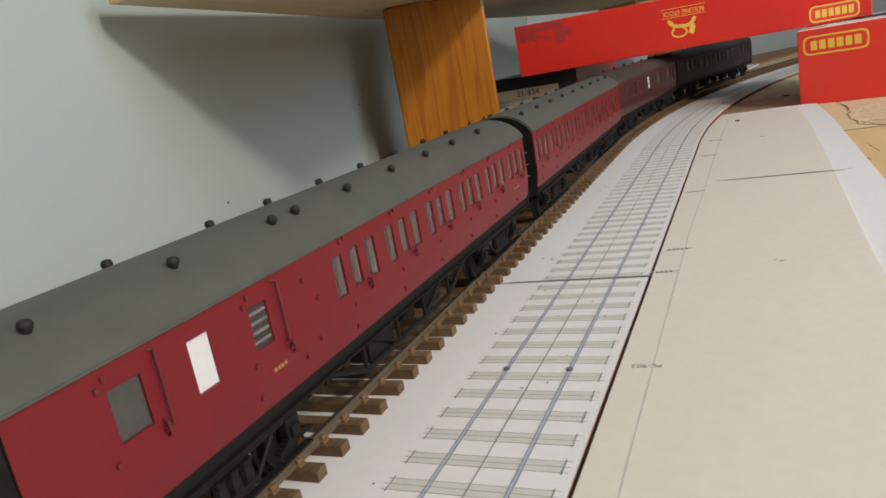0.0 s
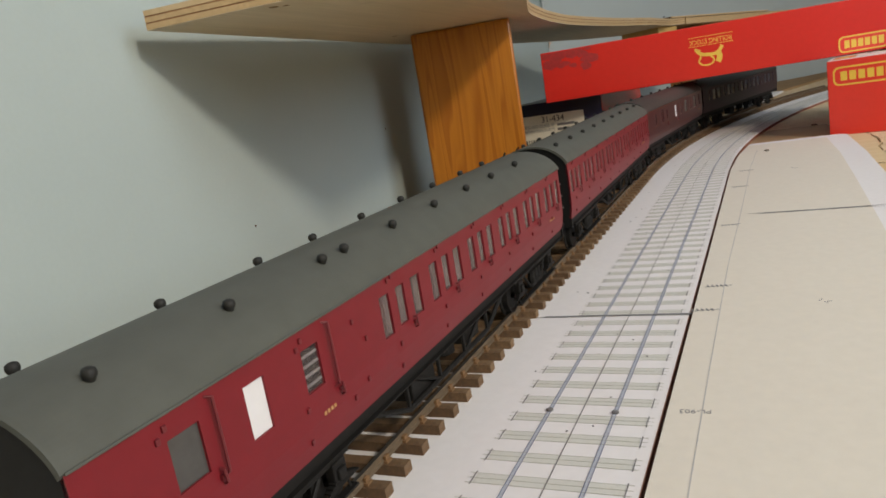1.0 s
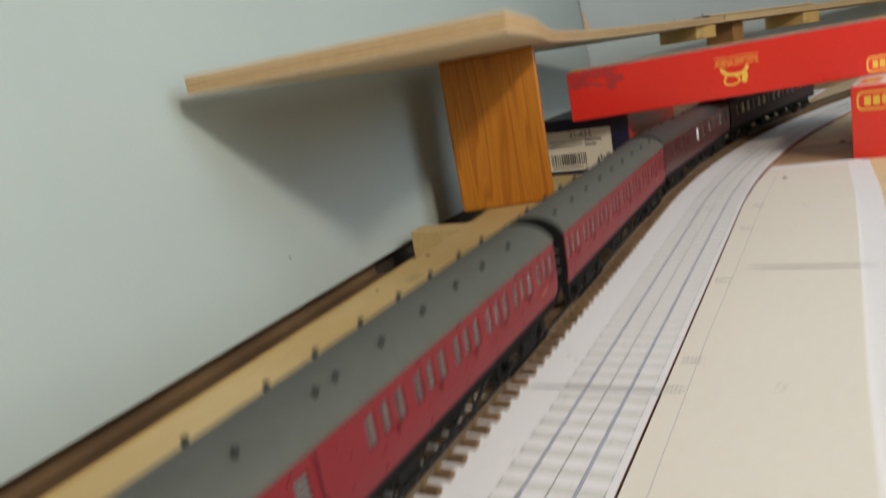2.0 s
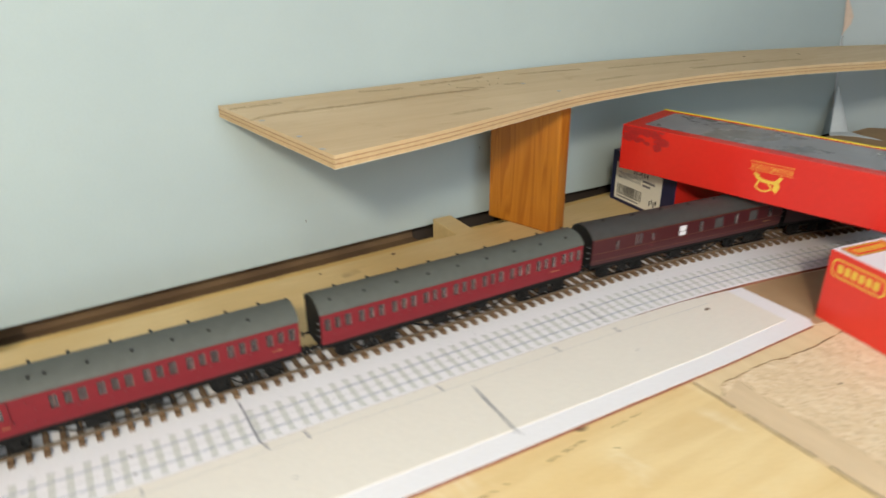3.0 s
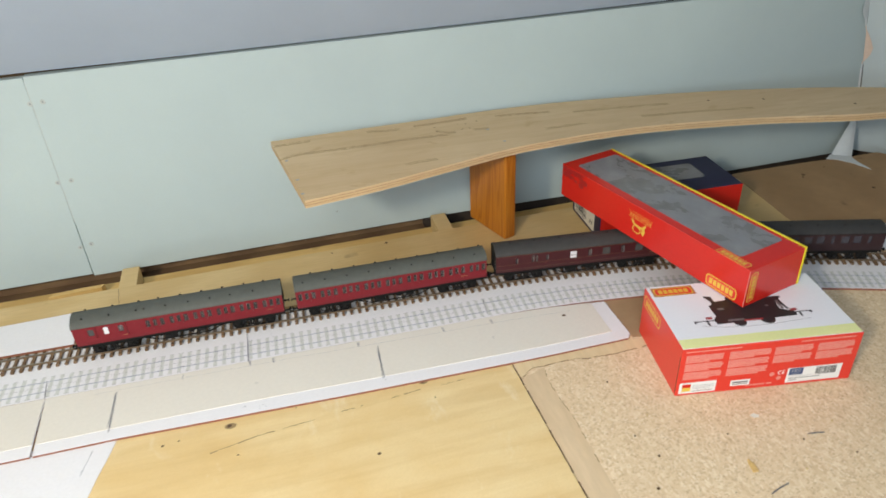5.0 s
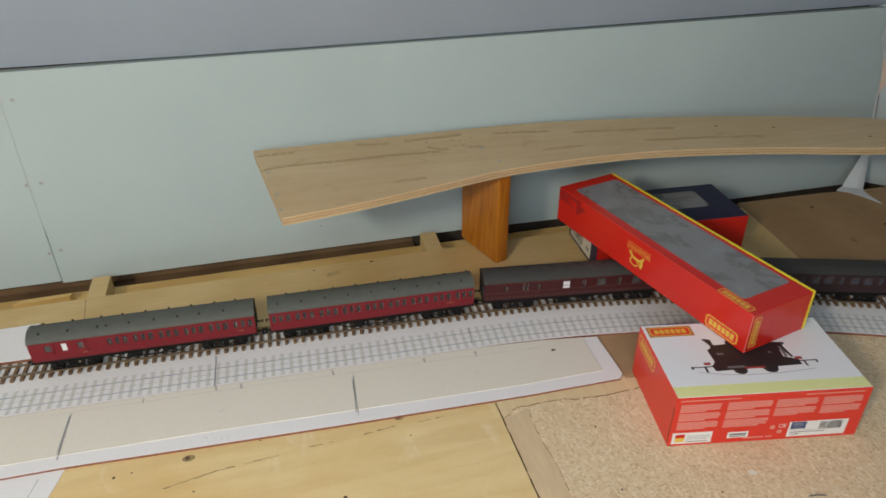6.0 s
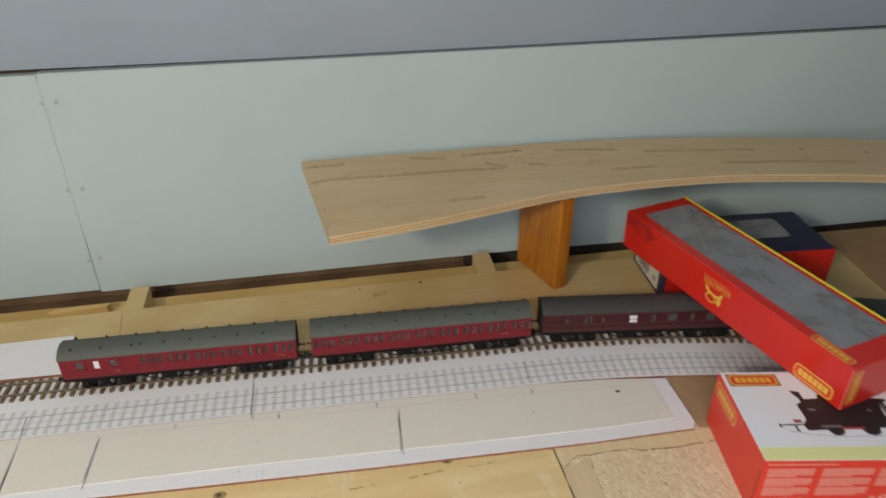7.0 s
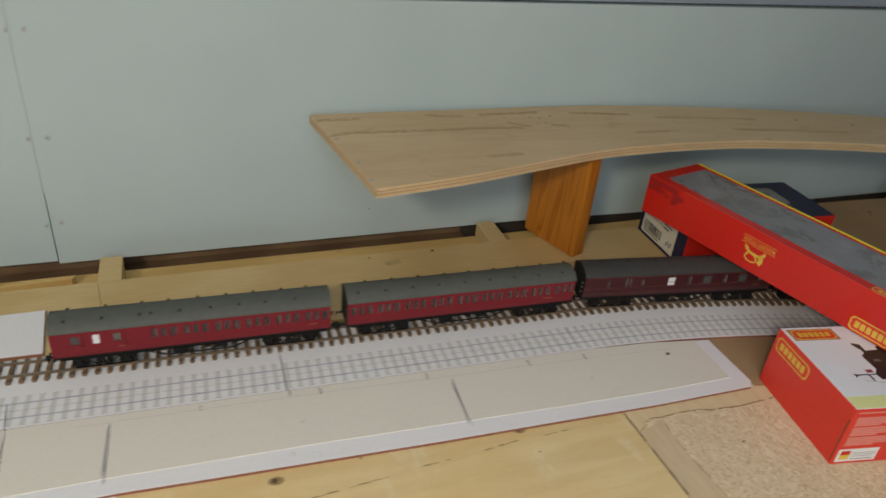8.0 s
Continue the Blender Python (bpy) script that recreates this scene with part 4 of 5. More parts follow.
def shared(name, bm, material, smooth=False):
    me = bpy.data.meshes.new(name)
    bmesh.ops.recalc_face_normals(bm, faces=bm.faces)
    bm.to_mesh(me)
    bm.free()
    for p in me.polygons:
        p.use_smooth = smooth
    me.materials.append(material)
    return me


VENT = shared("ventilator", lathe([(0.0007, -0.0012), (0.0008, 0.0), (0.0010, 0.0003), (0.00112, 0.0008), (0.00095, 0.0014), (0.0004, 0.0017)], "z", 16), M_VENT, True)
HINGE = shared("hinge", boxes((-0.0004, 0.0004, -0.0004, 0.0002, -0.0005, 0.0005), bevel=0.00012), M_CRIMSON_DARK)
HANDLE_BM = tube([(0, -0.0002, 0.0014), (0, -0.0010, 0.0012), (0.0001, -0.0011, -0.0008), (0.0003, -0.0003, -0.0012)], 0.00028, 6)
box(HANDLE_BM, -0.0003, 0.0009, -0.0006, 0.0001, -0.0004, 0.0003)
HANDLE = shared("door_handle", HANDLE_BM, M_CRIMSON_DARK)
GRAB = shared("grab_rail", tube([(-0.0008, 0.0001, 0.0068), (0, -0.0008, 0.0066), (0, -0.0009, 0), (0, -0.0008, -0.0058), (-0.0006, 0.0001, -0.0062)], 0.00026, 6), M_CRIMSON_DARK)
WHEEL = shared("wheel", lathe([(0.0010, -0.0024), (0.0010, -0.0012), (0.0045, -0.0012), (0.0050, -0.0015), (0.0058, -0.0015), (0.0058, 0.0005), (0.0066, 0.0008), (0.0066, 0.0013), (0.0045, 0.0013), (0.001, 0.0009)], "y", 20), M_GREYBLACK)
BUFFER = shared("buffer", lathe([(0.0011, 0), (0.0011, 0.0035), (0.0006, 0.0036), (0.0006, 0.0058), (0.0022, 0.0060), (0.0022, 0.0066), (0.0012, 0.0069)], "x", 12), M_BLACK)


def bogie_frame():
    bm = bmesh.new()
    box(bm, -0.0225, 0.0225, -0.0003, 0.0011, 0.0142, 0.0160, 0.0002)
    for sx in (-1, 1):
        box(bm, sx * 0.018 - 0.0022, sx * 0.018 + 0.0022, -0.0008, 0.0013, 0.0098, 0.0146, 0.0003)
        box(bm, sx * 0.018 - 0.0013, sx * 0.018 + 0.0013, -0.0015, 0.0, 0.0108, 0.0132, 0.0003)
        for k in range(4):
            w = 0.0058 - 0.001 * k
            box(bm, sx * 0.018 - w, sx * 0.018 + w, -0.0010, 0.0006, 0.0094 + 0.0004 * k, 0.0097 + 0.0004 * k)
        tube([(sx * 0.012, 0, 0.0140), (sx * 0.006, 0, 0.0088), (0, 0, 0.0086)], 0.0005, 6, bm)
    box(bm, -0.0062, 0.0062, -0.0006, 0.0014, 0.0082, 0.0096, 0.0003)
    for x in (-0.0035, 0, 0.0035):
        lathe([(0.0014, 0.0096), (0.0016, 0.0112), (0.0013, 0.0128), (0.0016, 0.0142)], "z", 8, bm, (x, 0.0002, 0))
    box(bm, -0.022, 0.022, -0.0016, 0.0002, 0.0070, 0.0075)
    for x in (-0.0205, 0.0205, -0.013, 0.013):
        tube([(x, -0.0006, 0.0074), (x, 0.0, 0.0098)], 0.0003, 5, bm)
    return bm


FRAME = shared("side_frame", bogie_frame(), M_GREYBLACK)


def coach(label, length, s0, paint, roof_paint, windows, whites=(), barred=(), vents=(), fittings=(), grabs=(), numbers=(), partitions=(), pane=None, sill=0.0305, head=0.0412, lining=None, ends=None):
    """windows: (u, width, sill, head) of each opening in a side."""
    ca, cb = line(s0 + 0.036), line(s0 + length - 0.036)
    h = math.atan2((cb[0] - ca[0]).y, (cb[0] - ca[0]).x)
    mid = (ca[0] + cb[0]) / 2
    ob = thing("railway_coach", label, "model coach", pose(mid.x, mid.y, 0, 0, 0, math.degrees(h)) @ Matrix.Translation((-length / 2, 0, 0)), "train of coaches")
    lift = 0.0026                                      # the heights below are over the old floor line
    windows = [(u, w, a + lift, b + lift) for u, w, a, b in windows]
    holes = [(u - w / 2, u + w / 2, a, b) for u, w, a, b in windows]
    for side in (-1, 1):
        panel = part("body_side", side_panel(length, holes, side), paint, ob)
        for k, (u, w, a, b) in enumerate(windows):
            y = side * (belly((a + b) / 2) - 0.0006)
            bm = boxes((u - w / 2 - 0.0002, u + w / 2 + 0.0002, y - 0.00012, y + 0.00012, a - 0.0002, b + 0.0002))
            white = k in whites
            p = part("window_pane", bm, M_WHITE if white else pane or (M_DULLPANE if w > 0.0058 else M_GLASS), panel, "opaque white window insert" if white else "")
            if not white and not pane and w <= 0.0058:
                p.visible_shadow = False
            if side < 0 and w < 0.005 and not white and not pane:
                # strip in the reveal whose pale colour paints the edge glint
                bm = boxes((u + w / 2 - 0.00022, u + w / 2 - 0.00004, y + 0.00016, y + 0.0015, a, b))
                part("pane_edge", bm, M_PANE_GLINT, p, "edge of the moulded glazing with its glint painted pale")
            if k in barred:
                bm = bmesh.new()
                if white:
                    tube([(u - w / 2, y * 1.015, a + (b - a) * 0.42), (u + w / 2, y * 1.015, a + (b - a) * 0.42)], 0.00022, 6, bm)
                    part("window_bar", bm, M_MAROON, panel, "dark bar across the pane")
                    continue
                for z in [a + (b - a) * f for f in (0.14, 0.36, 0.58, 0.80)]:
                    tube([(u - w / 2, y * 0.985, z), (u + w / 2, y * 0.985, z)], 0.00032, 6, bm)
                part("luggage_bars", bm, M_BARS, panel, "pale luggage bars behind the glass")
        if lining:
            bm = boxes(*[(0.001, length - 0.001, side * belly(z) - 0.00006, side * belly(z) + 0.00006, z - 0.00014, z + 0.00014) for z in (0.0255, 0.0322, 0.0448)])
            part("lining", bm, lining, panel, "thin straw lining")
    part("roof", roof(length), roof_paint, ob, smooth=False)
    bm = boxes(*[(0, length, sd * (HALF + 0.0002) - 0.0003, sd * (HALF + 0.0002) + 0.0003, BODY_Z1 - 0.0005, BODY_Z1 - 0.0001) for sd in (-1, 1)])
    part("gutter", bm, M_GREYBLACK if roof_paint is M_ROOF_DARK else roof_paint, ob)
    for x in (0.0004, length - 0.0004):
        end = part("end_wall", end_wall(x), ends or M_BLACK, ob, "black coach end")
        out = -1 if x < 0.1 else 1
        for z in (0.027, 0.032, 0.037):
            part("end_step", boxes((x + out * 0.0004 - 0.0008, x + out * 0.0004 + 0.0008, -0.0118, -0.0092, z, z + 0.0005)), M_INKGREY, end)
        part("lamp_iron", tube([(x + out * 0.0005, 0.006, 0.0275), (x + out * 0.0014, 0.006, 0.028), (x + out * 0.0014, 0.006, 0.0305)], 0.0003, 5), M_BLACK, end)
        part("end_pipe", tube([(x + out * 0.0006, 0.0105, 0.022), (x + out * 0.001, 0.0105, 0.033), (x + out * 0.001, 0.009, 0.049), (x - out * 0.001, 0.005, 0.0548)], 0.0004, 6), M_BLACK, end)
    for u, v in vents:
        z = min(roof_profile(40), key=lambda p: abs(p[0] - v))[1]
        place("ventilator", VENT, None, ob, m=pose(u, v, z, math.degrees(-v * 22)))
    for u, z in fittings:
        place("hinge", HINGE, None, ob, m=pose(u, -belly(z + lift), z + lift))
    for u, z in grabs:
        place("grab_rail", GRAB, None, ob, m=pose(u, -belly(z + lift), z + lift))
    for u, z in partitions:
        place("door_handle", HANDLE, None, ob, m=pose(u, -belly(z + lift), z + lift))
    for u, z, w in numbers:
        z += lift
        bm = bmesh.new()
        k = 0.0
        while k < w:
            box(bm, u + k, u + k + 0.0007, -belly(z) - 0.00008, -belly(z) + 0.0001, z - 0.00035, z + 0.00035)
            k += 0.0011
        part("running_number", bm, M_GOLD, ob, "small gold number, as plain bars")
    # insides
    bm = boxes((0.001, length - 0.001, -0.0136, 0.0136, BODY_Z0 + 0.0004, BODY_Z0 + 0.0016))
    part("coach_floor", bm, M_INSIDE, ob)
    bm = bmesh.new()
    step = 0.0256
    k = 0.078 if whites else 0.0008
    while k < length - 0.002:
        box(bm, k - 0.0005, k + 0.0005, -0.0144, 0.0144, BODY_Z0 + 0.001, BODY_Z1 - 0.0005)
        for d in (-1, 1):
            if not 0.004 < k + d * 0.0028 < length - 0.004:
                continue
            box(bm, k + d * 0.0028 - 0.0022, k + d * 0.0028 + 0.0022, -0.0138, 0.0138, BODY_Z0 + 0.001, 0.0302)
        k += step
    part("compartment_partitions", bm, M_INSIDE, ob, "brown seats and compartment partitions")
    # underframe
    for sd in (-1, 1):
        part("solebar", boxes((0.001, length - 0.001, sd * 0.0130 - 0.0008, sd * 0.0130 + 0.0008, 0.0190, BODY_Z0 + 0.0003)), M_GREYBLACK, ob)
        part("footboard", boxes((0.004, length - 0.004, sd * 0.0139 - 0.0010, sd * 0.0139 + 0.0010, 0.0186, 0.0189)), M_GREYBLACK, ob)
    part("floor_pan", boxes((0.001, length - 0.001, -0.0125, 0.0125, 0.0204, BODY_Z0 + 0.0004)), M_GREYBLACK, ob)
    a, b = 0.066, length - 0.066
    q1, q2 = a + 0.020, b - 0.020
    for sd in (-1, 1):
        y = sd * 0.0118
        bm = tube([(a, y, 0.0190), (q1, y, 0.0108), (q2, y, 0.0108), (b, y, 0.0190)], 0.00075, 6)
        for u in (q1, q1 + (q2 - q1) * 0.34, q1 + (q2 - q1) * 0.66, q2):
            tube([(u, y, 0.0108), (u, y, 0.0194)], 0.0006, 6, bm)
        tube([(q1, y, 0.019), (q1 + (q2 - q1) * 0.34, y, 0.0108)], 0.0005, 6, bm)
        tube([(q2, y, 0.019), (q1 + (q2 - q1) * 0.66, y, 0.0108)], 0.0005, 6, bm)
        part("truss_rod", bm, M_GREYBLACK, ob)
    for u0, u1, y0, y1, z0 in ((q1 + 0.004, q1 + 0.017, -0.0110, -0.0045, 0.0092), (q2 - 0.014, q2 - 0.004, -0.0108, -0.004, 0.0100), (q1 + 0.010, q1 + 0.026, 0.0045, 0.0110, 0.0092)):
        part("battery_box", boxes((u0, u1, y0, y1, z0 + 0.0015, 0.0206), bevel=0.0004), M_GREYBLACK, ob)
    part("vacuum_cylinder", lathe([(0.0028, 0.0115), (0.0036, 0.0120), (0.0036, 0.0180), (0.003, 0.0205)], "z", 14, None, ((a + b) / 2 + 0.006, -0.006, 0)), M_GREYBLACK, ob)
    part("dynamo", lathe([(0.0008, -0.004), (0.0020, -0.0036), (0.0020, 0.0036), (0.0008, 0.004)], "x", 12, None, (a - 0.004, -0.008, 0.0155)), M_GREYBLACK, ob)
    for u in (0.036, length - 0.036):
        bog = part("bogie", boxes((u - 0.010, u + 0.010, -0.0115, 0.0115, 0.0152, 0.0206), (u - 0.0215, u + 0.0215, -0.0040, 0.0040, 0.0160, 0.0178), bevel=0.0003), M_GREYBLACK, ob)
        place("side_frame", FRAME, None, bog, m=pose(u, -0.0122, 0.0016))
        place("side_frame", FRAME, None, bog, m=pose(u, 0.0122, 0.0016, 0, 0, 180))
        for x in (-0.018, 0.018):
            place("wheel", WHEEL, None, bog, m=pose(u + x, -0.0078, RAIL_TOP + 0.0058))
            place("wheel", WHEEL, None, bog, m=pose(u + x, 0.0078, RAIL_TOP + 0.0058, 0, 0, 180))
    for x, turn in ((0.0006, 180), (length - 0.0006, 0)):
        part("buffer_beam", boxes((x - 0.0008, x + 0.0008, -0.0145, 0.0145, 0.0182, 0.0222), bevel=0.0002), M_BLACK, ob)
        for y in (-0.0100, 0.0100):
            place("buffer", BUFFER, None, ob, m=pose(x, y, 0.0200, 0, 0, turn))
        o = -1 if turn else 1
        bm = tube([(x, 0, 0.0135), (x + o * 0.0075, 0, 0.0125)], 0.0010, 6)
        box(bm, x + o * 0.0068 - 0.0008, x + o * 0.0068 + 0.0008, -0.0055, 0.0055, 0.0118, 0.0134)
        tube([(x + o * 0.004, -0.001, 0.0140), (x + o * 0.0085, -0.001, 0.0150), (x + o * 0.0098, -0.001, 0.0128)], 0.0006, 5, bm)
        part("coupling", bm, M_BLACK, ob)
    return ob


def compartments(first, pitch, count, head=0.0394, sill=0.0300):
    wins, fit, handles = [], [], []
    for k in range(count):
        u = first + pitch * k
        wins += [(u - 0.0074, 0.0044, sill, head), (u, 0.0040, sill + 0.0004, head), (u + 0.0077, 0.0046, sill, head)]
        fit += [(u - 0.0034, z) for z in (0.0425, 0.0268, 0.0215)] + [(u - 0.0052, 0.0420)]
        handles.append((u + 0.0040, 0.0292))
    return wins, fit, handles


wins, fit1, handles1 = compartments(0.0852, 0.0254, 6)
brake = [(0.0182, 0.0062, 0.0309, 0.0392), (0.0338, 0.0052, 0.0303, 0.0396), (0.0494, 0.0054, 0.0309, 0.0392)]
coach("crimson non-corridor brake coach with grey roof on the track", 0.2250, 0.0022, M_CRIMSON, M_ROOF, brake + wins, (1,), (2,),
      [(u, -0.0086) for u in (0.0115, 0.0395, 0.068, 0.0765, 0.099, 0.1235, 0.147, 0.169, 0.194)] + [(u, 0.0086) for u in (0.0125, 0.041, 0.069, 0.090, 0.1135, 0.137, 0.160, 0.184, 0.206)],
      fit1 + [(0.0135, 0.0400), (0.0150, 0.0412), (0.0135, 0.0285), (0.0135, 0.0222), (0.0455, 0.0400), (0.0470, 0.0412), (0.0455, 0.0285), (0.0455, 0.0222), (0.0640, 0.0385), (0.0680, 0.0335), (0.0665, 0.0252), (0.0610, 0.0236)],
      [(0.0240, 0.0352), (0.0552, 0.0352)], [(0.0500, 0.0256, 0.0042), (0.2060, 0.0262, 0.0065)], handles1 + [(0.0228, 0.0292), (0.0560, 0.0280)])
wins, fit2, handles2 = compartments(0.0123, 0.02555, 9)
coach("crimson non-corridor coach with many compartment windows and grey roof", 0.2285, 0.2425, M_CRIMSON, M_ROOF, wins, (), (),
      [(0.010 + 0.0256 * k, -0.0088) for k in range(9)] + [(0.020 + 0.0256 * k, 0.0088) for k in range(9)],
      fit2, (), [(0.196, 0.0262, 0.0080)], handles2)
wins = [(0.026, 0.0034, 0.0305, 0.0385), (0.046, 0.0030, 0.0305, 0.0405), (0.0505, 0.0030, 0.0305, 0.0405), (0.064, 0.0030, 0.0315, 0.0385), (0.097, 0.0080, 0.0300, 0.0395)] + [(0.118 + 0.021 * k, 0.010 if k % 2 else 0.0045, 0.0300, 0.0400) for k in range(5)]
coach("dark maroon lined corridor coach with a dusty grey roof", 0.218, 0.485, M_MAROON, M_ROOF_DUST, wins, (4,), (4,),
      [(0.02 + 0.031 * k, 0.0) for k in range(7)], [], (), [(0.195, 0.0262, 0.008)], [(0.062, 0.028), (0.1, 0.028)], lining=M_STRAW)
wins = [(0.018 + 0.0148 * k, 0.0095 if k % 3 else 0.0045, 0.0300, 0.0400) for k in range(16)]
coach("weathered dark coach with a sooty roof and windows tinted for their lilac reflection", 0.258, 0.712, M_MAROON_OLD, M_ROOF_DARK, wins, (), (),
      [(0.012 + 0.033 * k, -0.006) for k in range(8)], [], (), [], [], pane=M_LILAC)

# ---- raised plywood shelf on its post ----
SHELF_TOP, SHELF_T = 0.1478, 0.0095


def smooth_curve(points, n=6):
    """Catmull-Rom through points in plan."""
    p = [Vector(q) for q in points]
    p = [2 * p[0] - p[1]] + p + [2 * p[-1] - p[-2]]
    out = []
    for a, b, c, d in zip(p, p[1:], p[2:], p[3:]):
        for k in range(n):
            t = k / n
            out.append(0.5 * (2 * b + (c - a) * t + (2 * a - 5 * b + 4 * c - d) * t * t + (3 * b - a - 3 * c + d) * t ** 3))
    return out + [p[-2]]


GRADIENT = 0.013                                   # the shelf falls towards the gable
back_edge = smooth_curve([(0.246, 0.1992), (0.340, 0.2022), (0.461, 0.2061), (0.584, 0.2094), (0.707, 0.2006), (0.874, 0.1751), (1.0216, 0.1385), (1.128, 0.1000), (1.182, 0.0630)])
front_edge = smooth_curve([(0.270, 0.0146), (0.360, 0.0309), (0.441, 0.0511), (0.533, 0.0737), (0.604, 0.0813), (0.666, 0.084), (0.749, 0.0806), (0.885, 0.0588), (1.0005, 0.029), (1.064, 0.0180), (1.113, 0.0085), (1.1405, -0.0095)])
shelf = thing("plywood_shelf", "raised curved plywood shelf with layered sawn edges", "shelf",
              pose(0.246, 0, SHELF_TOP, 0, math.degrees(math.atan(GRADIENT)), 0) @ Matrix.Translation((-0.246, 0, -SHELF_TOP)))
outline = front_edge + back_edge[::-1]
LAYERS = (0.0, 0.30, 0.37, 0.64, 0.71, 1.0)
PLIES = 5
for k in range(PLIES):
    z0, z1 = (SHELF_TOP - SHELF_T * (1 - f) for f in LAYERS[k:k + 2])
    inset = 0.0003 if k % 2 else 0.0
    shrink = [(x, y + inset) if i < len(front_edge) else (x, y) for i, (x, y) in enumerate(outline)]
    top = k == PLIES - 1
    part("ply_layer", prism([(x + (inset if x < 0.3 else 0), y) for x, y in shrink], z0, z1 - (0.0 if top else 0.00004)), M_SHELF if top else (M_SHELF_DARK if k % 2 else M_SHELF_EDGE), shelf)
# thin added skin that carries the bounced light in its colour
part("underside_skin", prism([(x + 0.0002, y + 0.0002) for x, y in outline], SHELF_TOP - SHELF_T - 0.0003, SHELF_TOP - SHELF_T - 0.00002), M_UNDER_LIT, shelf, "plain underside with bounced light painted in")
for x, y, r in ((0.2655, 0.134, 0.0026), (0.269, 0.129, 0.0018), (0.50, 0.180, 0.0022)):
    part("knot", lathe([(r, 0), (r * 0.6, -0.00015)], "z", 9), M_CRACK, shelf).location = (x, y, SHELF_TOP - SHELF_T - 0.0003)
for x, y in ((0.2605, 0.130), (0.268, 0.071), (0.2695, 0.033), (0.527, 0.143), (0.5345, 0.0985)):
    part("screw", lathe([(0.0022, 0), (0.0021, 0.0002), (0.0008, 0.0003)], "z", 10), M_SCREW, shelf, "countersunk screw head").location = (x, y, SHELF_TOP)
for x, y in ((0.495, 0.175), (0.505, 0.172), (0.495, 0.155), (0.506, 0.156), (0.522, 0.177), (0.462, 0.175), (0.461, 0.159)):
    part("nail_hole", lathe([(0.0011, 0), (0.0006, 0.0002)], "z", 8), M_DARKWOOD, shelf).location = (x, y, SHELF_TOP)
rng = random.Random(12)


def grain_mark(points, width, material, name, label, waver=0.0006, z=0.0):
    """A ragged streak: short overlapping strokes along a line, tapering and missing here and there."""
    bm = bmesh.new()
    line_points = [Vector(p) for p in smooth_curve(points, 8)]
    for i in range(len(line_points) - 1):
        if rng.random() < 0.06:
            continue
        p, q = line_points[i], line_points[min(len(line_points) - 1, i + rng.choice((1, 2)))]
        o = Vector((0, rng.uniform(-waver, waver)))
        ribbon([p + o, (p + q) / 2 + o * 0.3, q - o], width * rng.uniform(0.4, 1.3), SHELF_TOP + z + 0.000004 * i, bm, 0.00002)
    return part(name, bm, material, shelf, label)


GRAIN = [[(0.253, 0.137), (0.276, 0.144), (0.309, 0.144), (0.337, 0.144), (0.379, 0.144), (0.403, 0.146), (0.444, 0.145), (0.474, 0.144)],
         [(0.249, 0.181), (0.265, 0.182), (0.296, 0.183)], [(0.372, 0.190), (0.397, 0.185), (0.416, 0.184)],
         [(0.436, 0.187), (0.465, 0.188), (0.500, 0.190), (0.512, 0.191)], [(0.397, 0.071), (0.428, 0.074), (0.438, 0.074)],
         [(0.508, 0.150), (0.530, 0.147)], [(0.552, 0.185), (0.584, 0.182), (0.63, 0.176)], [(0.461, 0.160), (0.476, 0.150), (0.484, 0.149)],
         [(0.66, 0.165), (0.72, 0.158), (0.80, 0.148)], [(0.74, 0.118), (0.82, 0.108), (0.90, 0.094)], [(0.60, 0.12), (0.66, 0.121)]]
for k, pts in enumerate(GRAIN):
    for off in (-0.0028, -0.0005, 0.0021):
        grain_mark([(x, y + off) for x, y in pts], 0.0017, M_STREAK, "grain_streak", "brown grain streak", 0.0009)
    if k in (3, 6):
        grain_mark(pts, 0.0005, M_SHELF_DARK, "split_grain", "dark split grain", 0.0006, 0.0004)
for x, y in ((0.86, 0.14), (0.935, 0.118), (1.04, 0.06), (1.09, 0.055)):
    part("knot", lathe([(0.0022, 0), (0.0014, 0.0002)], "z", 8), M_DARKWOOD, shelf).location = (x, y, SHELF_TOP)

EXT_TOP = 0.1366
JOINT = pose(1.113, 0.008, EXT_TOP, 0, 0, -33.7) @ pose(0, 0, 0, 0, 1.8)      # the next length runs along the oblique wall and falls a little
next_shelf = thing("shelf_extension", "further length of plywood shelf along the oblique wall", "shelf", JOINT)
part("deck", boxes((0.036, 0.75, 0.001, 0.083, -SHELF_T, -0.0011), bevel=0.0004), M_SHELF_EDGE, next_shelf)
part("top_skin", boxes((0.0362, 0.7498, 0.0012, 0.0828, -0.0011, 0.0002)), M_SHELF, next_shelf)
plate = thing("joint_cover", "white card strip pinned over the joint between two shelves", "card", JOINT)
part("card", prism([(0.0, 0.0), (0.252, -0.0005), (0.252, 0.084), (0.0008, 0.0825)], 0.0006, 0.0030), M_PAPER, plate)
part("card_edge", boxes((-0.0006, 0.252, -0.0012, -0.0002, 0.0005, 0.0026)), M_SHELF_EDGE, plate, "tan cut edge")
part("card_edge", boxes((-0.0010, -0.0002, 0.0, 0.0823, 0.0005, 0.0026)), M_DARKWOOD, plate, "dark cut edge")
for x, y, dx in ((0.013, 0.0790, 0.0022), (0.0195, 0.0290, 0.0016)):
    part("nail", tube([(x, y, 0.0028), (x + dx * 0.6, y, 0.0078)], 0.0006, 6), M_BLACK, plate)
block = thing("support_block", "pale softwood block screwed under the shelf joint", "block", JOINT, "support blocks")
